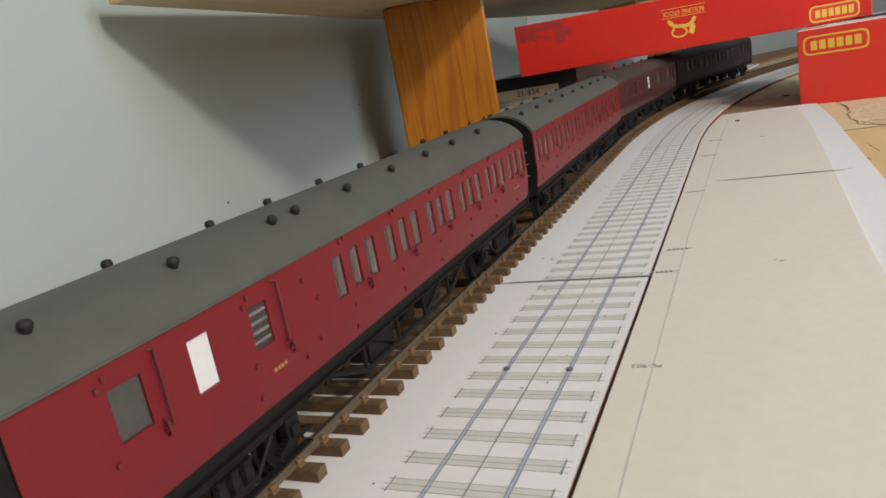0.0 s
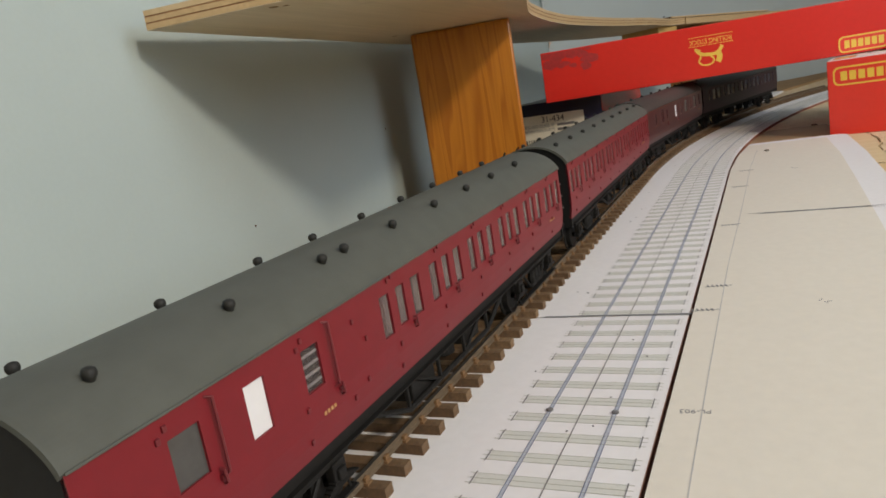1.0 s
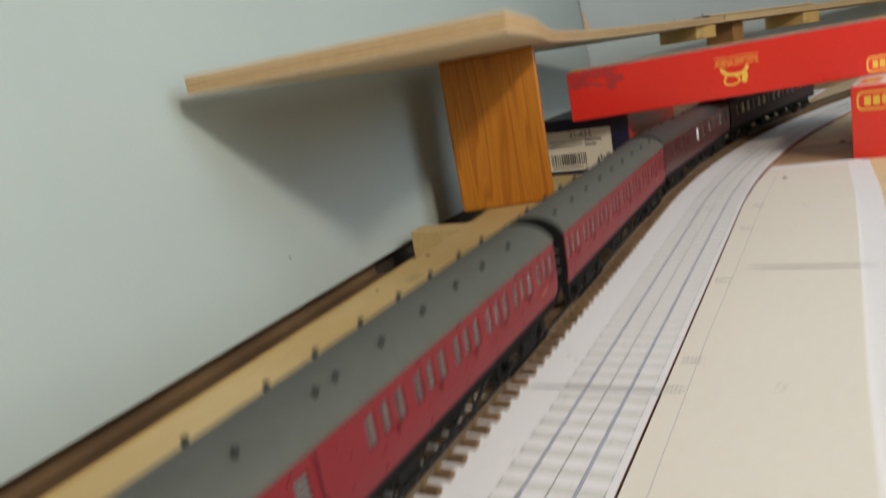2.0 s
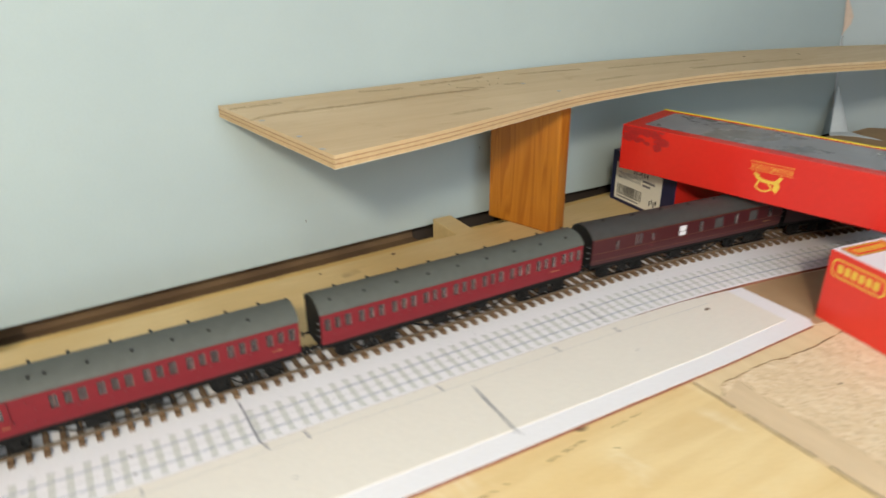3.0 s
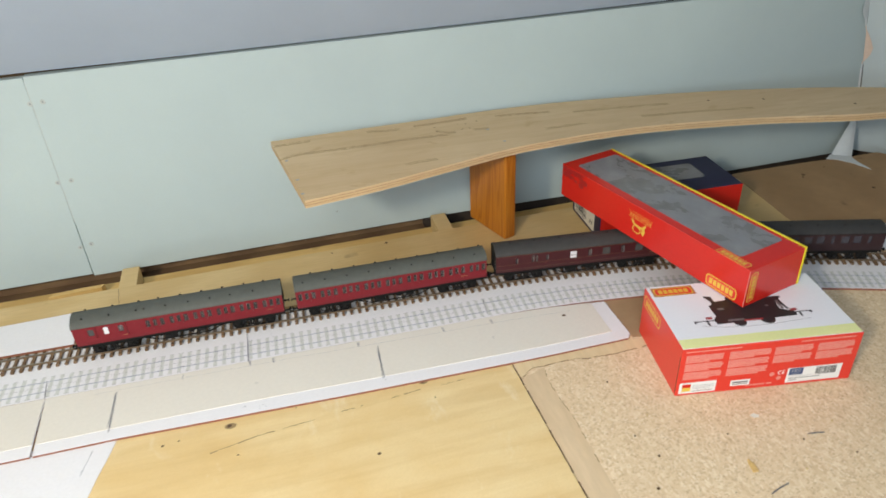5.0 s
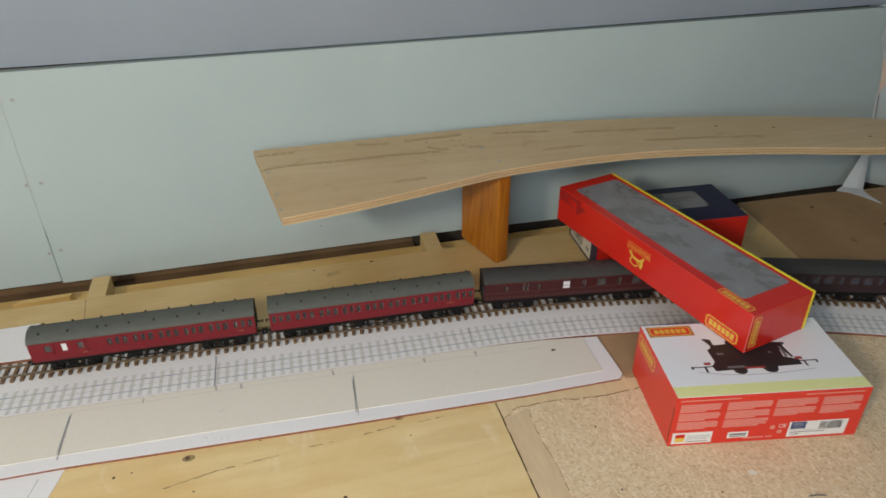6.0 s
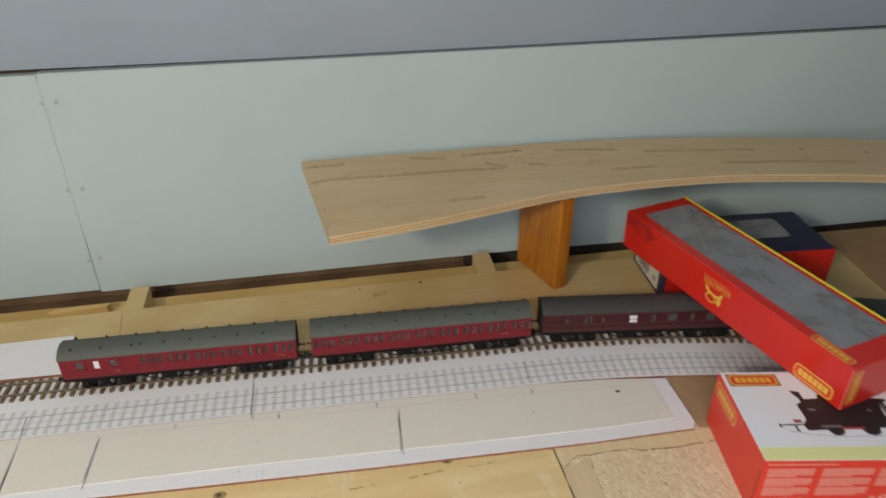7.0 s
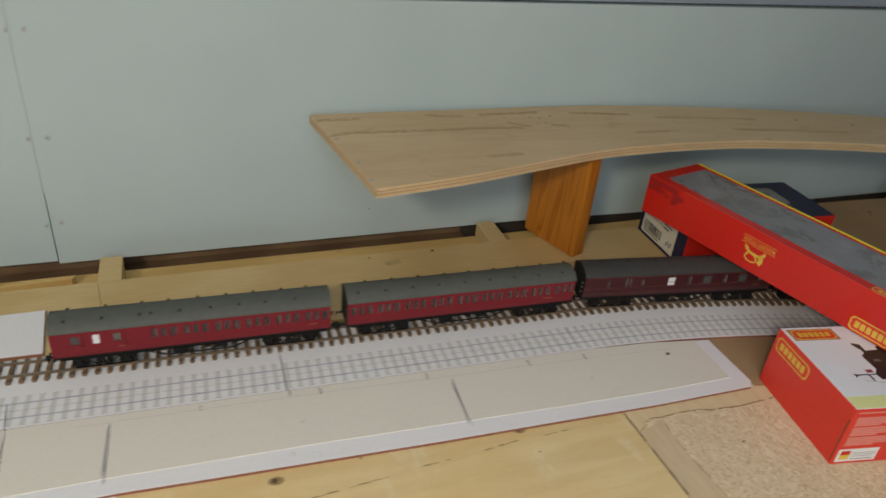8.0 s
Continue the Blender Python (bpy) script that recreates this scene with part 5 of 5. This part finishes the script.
part("block_body", boxes((-0.0225, 0.0205, 0.0067, 0.0790, -SHELF_T - 0.0200, -SHELF_T - 0.0008), bevel=0.0008), M_BEAM, block)
copy_thing(block, JOINT @ Matrix.Translation((0.260, 0, 0)))
leg = thing("timber_post", "brown softwood leg standing under the far shelf", "post", pose(1.113, 0.008, 0, 0, 0, -33.7))
part("leg_body", boxes((0.0825, 0.1075, 0.0247, 0.0777, 0.0004, EXT_TOP - SHELF_T - 0.0040), bevel=0.001), M_LEG, leg)

post = thing("shelf_post", "orange varnished pine plank post standing under the shelf", "post", pose(0.533, 0.091, 0, 0, 0, 17.5))
bm = boxes((0.0, 0.0185, 0.0, 0.083, 0.0002, SHELF_TOP - SHELF_T - 0.0042), bevel=0.0022)
part("plank", bm, M_POST, post)

# ---- boxes ----


def carton(bm_specs):
    return boxes(*bm_specs, bevel=0.0006)


def rounded_rect(x0, x1, y0, y1, r):
    pts = []
    for cx, cy, t0 in ((x1 - r, y1 - r, 0), (x0 + r, y1 - r, 90), (x0 + r, y0 + r, 180), (x1 - r, y0 + r, 270)):
        pts += [(cx + r * math.cos(radians(t0 + k * 18)), cy + r * math.sin(radians(t0 + k * 18))) for k in range(6)]
    return pts


def badge(parent, m, w, h):
    """The maker's lozenge: gilt border, red field and six plain gilt blocks."""
    def rounded(a, b, r, z):
        pts = []
        for cx, cy, t0 in ((a - r, b - r, 0), (-a + r, b - r, 90), (-a + r, -b + r, 180), (a - r, -b + r, 270)):
            pts += [(cx + r * math.cos(radians(t0 + k * 22.5)), cy + r * math.sin(radians(t0 + k * 22.5))) for k in range(5)]
        return prism(pts, 0, z)
    ob = part("badge", rounded(w / 2, h / 2, h * 0.3, 0.00006), M_GILT, parent, "gilt edged maker's lozenge")
    ob.matrix_local = m
    part("badge_field", rounded(w / 2 - h * 0.09, h / 2 - h * 0.09, h * 0.25, 0.0001), M_RED_SIDE, ob)
    k = w * 0.8 / 6
    for i in range(6):
        x = -w * 0.4 + k * i
        bm = boxes((x + k * 0.12, x + k * 0.88, -h * 0.24, h * 0.24, 0.00008, 0.00015))
        part("badge_block", bm, M_GILT, ob, "plain gilt block")
    return ob


# locomotive box on the chipboard
LW, LD, LH = 0.183, 0.106, 0.0605
lbox = thing("locomotive_box", "red and white card locomotive box lying on the chipboard", "box", pose(0.590, -0.247, BOARD + 0.0002, 0, 0, -10))
part("carton", carton([(0, LW, 0, LD, 0, LH - 0.001)]), M_RED_SIDE, lbox, "orange-red card sides")
part("printed_top", boxes((0.0008, LW - 0.0008, 0.0008, LD - 0.0008, LH - 0.001, LH - 0.0004), bevel=0.0002), M_BOXWHITE, lbox, "glossy white printed top")
TOPZ = LH - 0.0004
top = Matrix.Translation((0, 0, TOPZ))
flat(lbox, M_LIME, top, [(0.001, LW - 0.001, 0.001, 0.0145)], "lime_band", "lime green band along the front")
badge(lbox, pose(0.027, LD - 0.0115, TOPZ), 0.042, 0.0135)
ob = flat(lbox, M_BADGE, top, [(0.004, 0.050, LD - 0.0195, LD - 0.0035)], "badge_panel", "red-brown badge panel", 0.00003)
# the picture: a small black tank engine, side on
pic = part("engine_picture", prism([(-0.0548, -0.0195), (-0.056, -0.0125), (-0.051, -0.0065), (-0.0515, 0.011), (-0.0465, 0.014), (-0.0465, 0.0185), (-0.050, 0.026), (-0.050, 0.0285), (-0.0425, 0.0265), (-0.0425, 0.0175),
                                    (-0.030, 0.0185), (-0.029, 0.0225), (-0.025, 0.0235), (-0.022, 0.0215), (-0.0215, 0.018), (0.008, 0.0165), (0.010, 0.0185), (0.0285, 0.0170), (0.0275, 0.0140), (0.0245, 0.0125), (0.0272, -0.0050), (0.0250, -0.0056), (0.0222, 0.0040), (0.0190, 0.0060), (0.0180, -0.0040), (0.0262, -0.0075), (0.0305, -0.008), (0.0305, -0.0165)], 0.00004, 0.00009), M_INK, lbox, "printed picture of a black tank engine")
pic.matrix_local = top @ pose(0.104, 0.052, 0)
for x0, x1, y0, y1 in ((-0.0764, -0.056, -0.0135, -0.0122), (-0.0765, -0.0745, -0.0155, -0.0115), (-0.0640, -0.0620, -0.0205, -0.0130), (0.0305, 0.0472, -0.0120, -0.0106), (0.0455, 0.0475, -0.0145, -0.0105), (0.0335, 0.0355, -0.0190, -0.0115)):
    part("engine_coupling", boxes((x0, x1, y0, y1, 0.00004, 0.00008)), M_INK, pic)
for x, y, r in ((-0.0315, -0.0190, 0.0066), (-0.0020, -0.0180, 0.0076)):
    part("engine_wheel", lathe([(r, 0.00005), (r, 0.00011)], "z", 22, None, (x, y, 0)), M_INK, pic)
    part("engine_tyre", tube([(x + 0.9 * r * math.cos(a), y + 0.9 * r * math.sin(a), 0.00011) for a in [radians(200 + 20 * k) for k in range(8)]], 0.0003, 4), M_INKGREY, pic)
for x0, x1, y0, y1 in ((-0.0625, -0.0560, -0.0105, -0.0068), (0.0275, 0.0345, -0.0090, -0.0052), (-0.0260, -0.0065, -0.0185, -0.0158)):
    part("engine_red_part", boxes((x0, x1, y0, y1, 0.00010, 0.00013)), M_INKRED, pic, "red beam or rod")
for x0, x1, y0, y1 in ((-0.0420, -0.0250, -0.0165, -0.0135), (0.0195, 0.0225, -0.0045, 0.0105), (-0.0445, -0.0380, 0.0030, 0.0060), (0.0060, 0.0090, 0.0020, 0.0045)):
    part("engine_panel", boxes((x0, x1, y0, y1, 0.00010, 0.00012)), M_INKGREY, pic, "grey printed highlight")
part("engine_rail", ribbon([(-0.0713, -0.0198), (-0.050, -0.0245), (-0.0283, -0.0265), (0.005, -0.0262), (0.0411, -0.0228)], 0.0006, 0.00004), M_FAINT, pic)
# front face: text columns, labels
front = face_pose((0, 0, 0), (1, 0, 0), (0, 0, 1))
rects = []
rng = random.Random(5)
for x0, x1, z1, rows in ((0.005, 0.044, 0.0515, 15), (0.049, 0.091, 0.0515, 15), (0.095, 0.135, 0.0515, 10), (0.139, 0.177, 0.0515, 10)):
    for r in range(rows):
        z = z1 - 0.00195 * r - 0.0011 * (r // 5)
        rects.append((x0, x1 - (rng.uniform(0.006, 0.018) if r % 5 == 4 else rng.uniform(0, 0.002)), z - 0.0016, z))
flat(lbox, M_PALEPRINT, front @ Matrix.Translation((0, 0, 0.00001)), rects, "text_block", "pale unreadable text lines")["kind"] = "stuff"
flat(lbox, M_PALEPRINT, front @ Matrix.Translation((0, 0, 0.00001)), [(0.004, 0.060, 0.0553, 0.0568), (0.120, 0.176, 0.0553, 0.0568), (0.072, 0.092, 0.004, 0.006), (0.094, 0.10, 0.004, 0.006)], "title_line")["kind"] = "stuff"
for r in ((0.003, 0.041, 0.0025, 0.0165), (0.056, 0.076, 0.006, 0.0135), (0.114, 0.171, 0.003, 0.022)):
    flat(lbox, M_LABEL, front @ Matrix.Translation((0, 0, 0.00002)), [r], "label_patch", "white label")
flat(lbox, M_RED, front @ Matrix.Translation((0, 0, 0.00008)), [(0.006, 0.015, 0.010, 0.0145)], "colour_patch")
flat(lbox, M_GILT, front @ Matrix.Translation((0, 0, 0.00008)), [(0.006, 0.015, 0.005, 0.010)], "colour_patch")
flat(lbox, M_INKGREY, front @ Matrix.Translation((0, 0, 0.00008)), [(0.017, 0.038, 0.0045, 0.0052), (0.058, 0.074, 0.0095, 0.0115), (0.058, 0.074, 0.0075, 0.0085), (0.117, 0.150, 0.008, 0.0088), (0.117, 0.126, 0.0055, 0.0063)], "small_print", "unreadable small print")["kind"] = "stuff"
flat(lbox, M_FAINT, front @ Matrix.Translation((0, 0, 0.00008)), [(0.017, 0.039, 0.0115, 0.0122), (0.017, 0.039, 0.0095, 0.0102), (0.017, 0.036, 0.0075, 0.0082), (0.117, 0.165, 0.0105, 0.011)], "small_print")["kind"] = "stuff"
flat(lbox, M_BLUEPRINT, front @ Matrix.Translation((0, 0, 0.00008)), [(0.116, 0.1305, 0.0125, 0.0215)], "blue_patch", "blue printed patch")
lettering("DCC", 0.0045, M_FAINT, lbox, front @ Matrix.Translation((0.1232, 0.0180, 0.00016)), "pale letters")
lettering("READY", 0.0022, M_FAINT, lbox, front @ Matrix.Translation((0.1232, 0.0142, 0.00016)), "pale small letters")
lettering("CE", 0.0065, M_LABEL, lbox, front @ Matrix.Translation((0.1075, 0.0175, 0.00008)), "white letters")
bm = bmesh.new()
k = 0.144
while k < 0.166:
    w = rng.choice((0.0004, 0.0007, 0.0011))
    box(bm, k, k + w, 0.0105, 0.0205, 0.00008, 0.00012)
    k += w + rng.choice((0.0004, 0.0006, 0.0009))
ob = part("barcode", bm, M_INK, lbox, "black barcode")
ob.matrix_local = front
bm = bmesh.new()
for x in (0.098, 0.106):
    lathe([(0.0026, 0.00003), (0.0026, 0.00007)], "z", 16, bm, (x, 0.0105 if x > 0.1 else 0.0165, 0))
ob = part("round_marks", bm, M_PALEPRINT, lbox)
ob.matrix_local = front
# end face with the lozenge
badge(lbox, face_pose((-0.00002, LD - 0.027, LH - 0.0135), (0, -1, 0), (0, 0, 1)), 0.046, 0.0150)
part("flap_gap", boxes((-0.0003, 0.0007, 0.0012, 0.0020, 0.004, LH - 0.012)), M_DARKWOOD, lbox, "open edge of the end flap")

# long coach box lying across the other two
BL, BW, BH = 0.306, 0.085, 0.0455
ax = Vector((0.0695, -0.298))
ax.normalize()
cbox = thing("coach_box", "long red card coach box with a scuffed window", "box", Matrix.Translation((0.6135, 0.0895, 0.0581)) @ pose(0, 0, 0, 0, 0, math.degrees(math.atan2(ax.y, ax.x))))
part("carton", carton([(0, BL, 0, BW - 0.003, 0, BH)]), M_RED, cbox, "glossy red card")
part("yellow_back", boxes((-0.0004, BL + 0.0004, BW - 0.003, BW, -0.0002, BH + 0.0004), bevel=0.0004), M_YELLOW, cbox, "yellow card edge")
part("window_sheet", prism(rounded_rect(0.016, BL - 0.022, 0.011, BW - 0.008, 0.005), BH - 0.0004, BH + 0.00008), M_ACETATE, cbox, "scuffed clear window over a grey tray")
loop = rounded_rect(0.016, BL - 0.022, 0.011, BW - 0.008, 0.005)
part("window_rim", ribbon(loop + loop[:2], 0.0009, BH + 0.0001, lift=0.0002), M_RED, cbox, "cut red card rim")
side_face = face_pose((0, 0, 0), (1, 0, 0), (0, 0, 1))        # the long side, reading upside down
flip = pose(0, 0, 0, 0, 0, 180)
badge(cbox, side_face @ Matrix.Translation((0.2755, 0.0088, 0.00002)) @ flip, 0.041, 0.0140)
badge(cbox, Matrix.Translation((BL - 0.0265, 0.0056, BH + 0.00002)) @ flip, 0.041, 0.0098)
end_face = face_pose((BL + 0.00002, 0.0085, BH / 2), (0, 0, -1), (0, 1, 0))
badge(cbox, end_face, 0.036, 0.0098)
emblem = side_face @ Matrix.Translation((0.149, 0.0195, 0.00002))
lettering("ROLLING STOCK", 0.0058, M_GILT, cbox, emblem @ Matrix.Translation((0.001, 0.0125, 0)) @ flip, "gilt words", 0.036)
flat(cbox, M_GILT, emblem, [(-0.018, 0.020, 0.0163, 0.0167), (-0.018, 0.020, 0.0086, 0.0090)], "rules", "thin gilt rules")
bm = bmesh.new()
ribbon([(-0.0120, 0.0058), (-0.0100, 0.0030), (-0.0060, 0.0008), (0.0, 0.0002), (0.0050, 0.0004), (0.0085, 0.0030), (0.0105, 0.0066)], 0.0030, 0.0, bm)
ribbon([(-0.0128, 0.0064), (-0.0105, 0.0050), (-0.0085, 0.0040)], 0.0022, 0.0, bm)
ribbon([(0.0065, 0.0020), (0.0080, -0.0020), (0.0070, -0.0055), (0.0060, -0.0072)], 0.0048, 0.0, bm)
ribbon([(-0.0035 + 0.0066 * math.cos(a), -0.0048 + 0.0040 * math.sin(a)) for a in [radians(130 + 32 * k) for k in range(10)]], 0.0014, 0.0, bm)
ribbon([(-0.0092, -0.0028), (-0.0080, 0.0005), (-0.0040, 0.0012)], 0.0014, 0.0, bm)
ob = part("emblem", bm, M_GILT, cbox, "plain gilt emblem shape")
ob.matrix_local = emblem
rng = random.Random(31)
for k in range(26):
    x, z, r = 0.004 + 0.046 * rng.random() ** 1.3, 0.044 - 0.016 * rng.random() ** 1.6, rng.uniform(0.002, 0.006)
    pts = [(max(0.0008, x + 1.5 * r * rng.uniform(0.6, 1.2) * math.cos(a)), min(0.0445, z + r * rng.uniform(0.5, 1.0) * math.sin(a))) for a in [2 * math.pi * i / 9 for i in range(9)]]
    part("scuff", prism(pts, 0.00001 * k, 0.00001 * k + 0.000008), M_SCUFF, cbox, "dark red scuff").matrix_local = side_face

part("worn_edge", tube([(BL - 0.0002, 0.0002, 0.001), (BL - 0.0002, 0.0002, BH - 0.001)], 0.00035, 6), M_PALEPRINT, cbox, "rubbed pale corner")
part("worn_edge", tube([(0.05, 0.0002, BH - 0.0002), (BL - 0.002, 0.0002, BH - 0.0002)], 0.0003, 6), M_RED_SIDE, cbox)

# blue and red box beneath its far end
NW, ND, NH = 0.206, 0.095, 0.0575
nbox = thing("navy_box", "navy blue and red card box with a white end label", "box", pose(0.652, 0.046, 0.0002, 0, 0, -3.5))
part("carton", carton([(0, NW, 0, ND, 0, NH)]), M_NAVY, nbox, "navy card")
part("red_front", boxes((0.0012, NW + 0.0003, -0.0005, 0.004, 0.0006, NH - 0.0002), bevel=0.0003), M_RED, nbox, "red front and edge")
part("window_sheet", prism(rounded_rect(0.085, NW - 0.036, 0.034, ND - 0.016, 0.006), NH - 0.0003, NH + 0.0001), M_ACETATE, nbox, "clear window in the lid")
loop = rounded_rect(0.085, NW - 0.036, 0.034, ND - 0.016, 0.006)
part("window_rim", ribbon(loop + loop[:2], 0.0009, NH + 0.0001, lift=0.0002), M_INKGREY, nbox, "grey window rim")
label_face = face_pose((-0.00002, 0, 0), (0, -1, 0), (0, 0, 1))
flat(nbox, M_CREAMLABEL, label_face, [(-0.088, -0.018, 0.004, 0.0455)], "end_label", "cream end label")
for words, y, w in (("MIDLAND CLASS 1F", 0.0345, 0.034), ("BRITISH RAILWAYS", 0.0300, 0.034)):
    lettering(words, 0.0046, M_INKGREY, nbox, label_face @ Matrix.Translation((-0.066, y, 0.00008)), "grey label print", w)
lettering("31-434", 0.0085, M_INK, nbox, label_face @ Matrix.Translation((-0.050, 0.0405, 0.00008)), "black catalogue number")
flat(nbox, M_INKGREY, label_face @ Matrix.Translation((0, 0, 0.00005)), [(-0.046, -0.028, 0.0330, 0.0355), (-0.046, -0.034, 0.0285, 0.0310), (-0.084, -0.050, 0.0065, 0.0080)], "text_bars", "unreadable label print")
bm = bmesh.new()
k = -0.084
while k < -0.046:
    w = rng.choice((0.0006, 0.001, 0.0016))
    box(bm, k, k + w, 0.0095, 0.0215, 0.00005, 0.0001)
    k += w + rng.choice((0.0006, 0.0009, 0.0013))
for i in range(4):
    box(bm, -0.034 + 0.003 * i, -0.0325 + 0.003 * i, 0.010 + 0.003 * (i % 2), 0.016 + 0.002 * (i % 2), 0.00005, 0.0001)
ob = part("barcode", bm, M_INK, nbox, "black barcode")
ob.matrix_local = label_face

# ---- litter on the board ----
for (x, y), (dx, dy), mat, label in (((0.687, -0.331), (0.0075, -0.0015), M_INKGREY, "short grey wire offcut on the chipboard"), ((0.6145, -0.3745), (0.0105, 0.0026), M_INKGREY, "short grey wire offcut on the chipboard")):
    ob = thing("wire_offcut", label, "wire", pose(x, y, BOARD))
    part("wire", tube([(-dx, -dy, 0.0008), (0, 0.0006, 0.0008), (dx, dy, 0.0008)], 0.0006, 7), mat, ob)
for (x, y), pts, mat, label in (((0.607, -0.345), [(-0.003, -0.007), (0.002, -0.008), (0.003, 0.0), (0.001, 0.007), (-0.001, 0.003)], M_BEAM, "small wood splinter on the chipboard"),
                                ((0.70, 0.05 - 0.19), [(-0.002, -0.002), (0.003, -0.001), (0.002, 0.003)], M_DARKWOOD, "dark crumb of wood on the board")):
    ob = thing("wood_crumb", label, "splinter", pose(x, y, BOARD))
    part("chip", prism(pts, 0.0001, 0.0014), mat, ob)
rng = random.Random(21)
for k in range(16):
    x, y, r = rng.uniform(0.49, 0.86), rng.uniform(-0.42, -0.19), rng.uniform(0.0005, 0.0016)
    if 0.57 < x < 0.80 and y > -0.30:
        continue
    pts = [(r * rng.uniform(0.6, 1.2) * math.cos(a), r * rng.uniform(0.6, 1.2) * math.sin(a)) for a in [2 * math.pi * i / 6 for i in range(6)]]
    ob = thing("sawdust_crumb", "tiny dark crumb on the chipboard", "crumb", pose(x, y, BOARD), "crumbs")
    part("crumb", prism(pts, 0.0, 0.0008), M_DARKWOOD if k % 3 else M_LEDGE, ob)
paint = structure("paint_splashes", prism([(0.644, -0.292), (0.649, -0.291), (0.653, -0.294), (0.651, -0.297), (0.646, -0.296)], BOARD, BOARD + 0.0002), M_CREAMLABEL, "white paint splash on the chipboard", "paint")
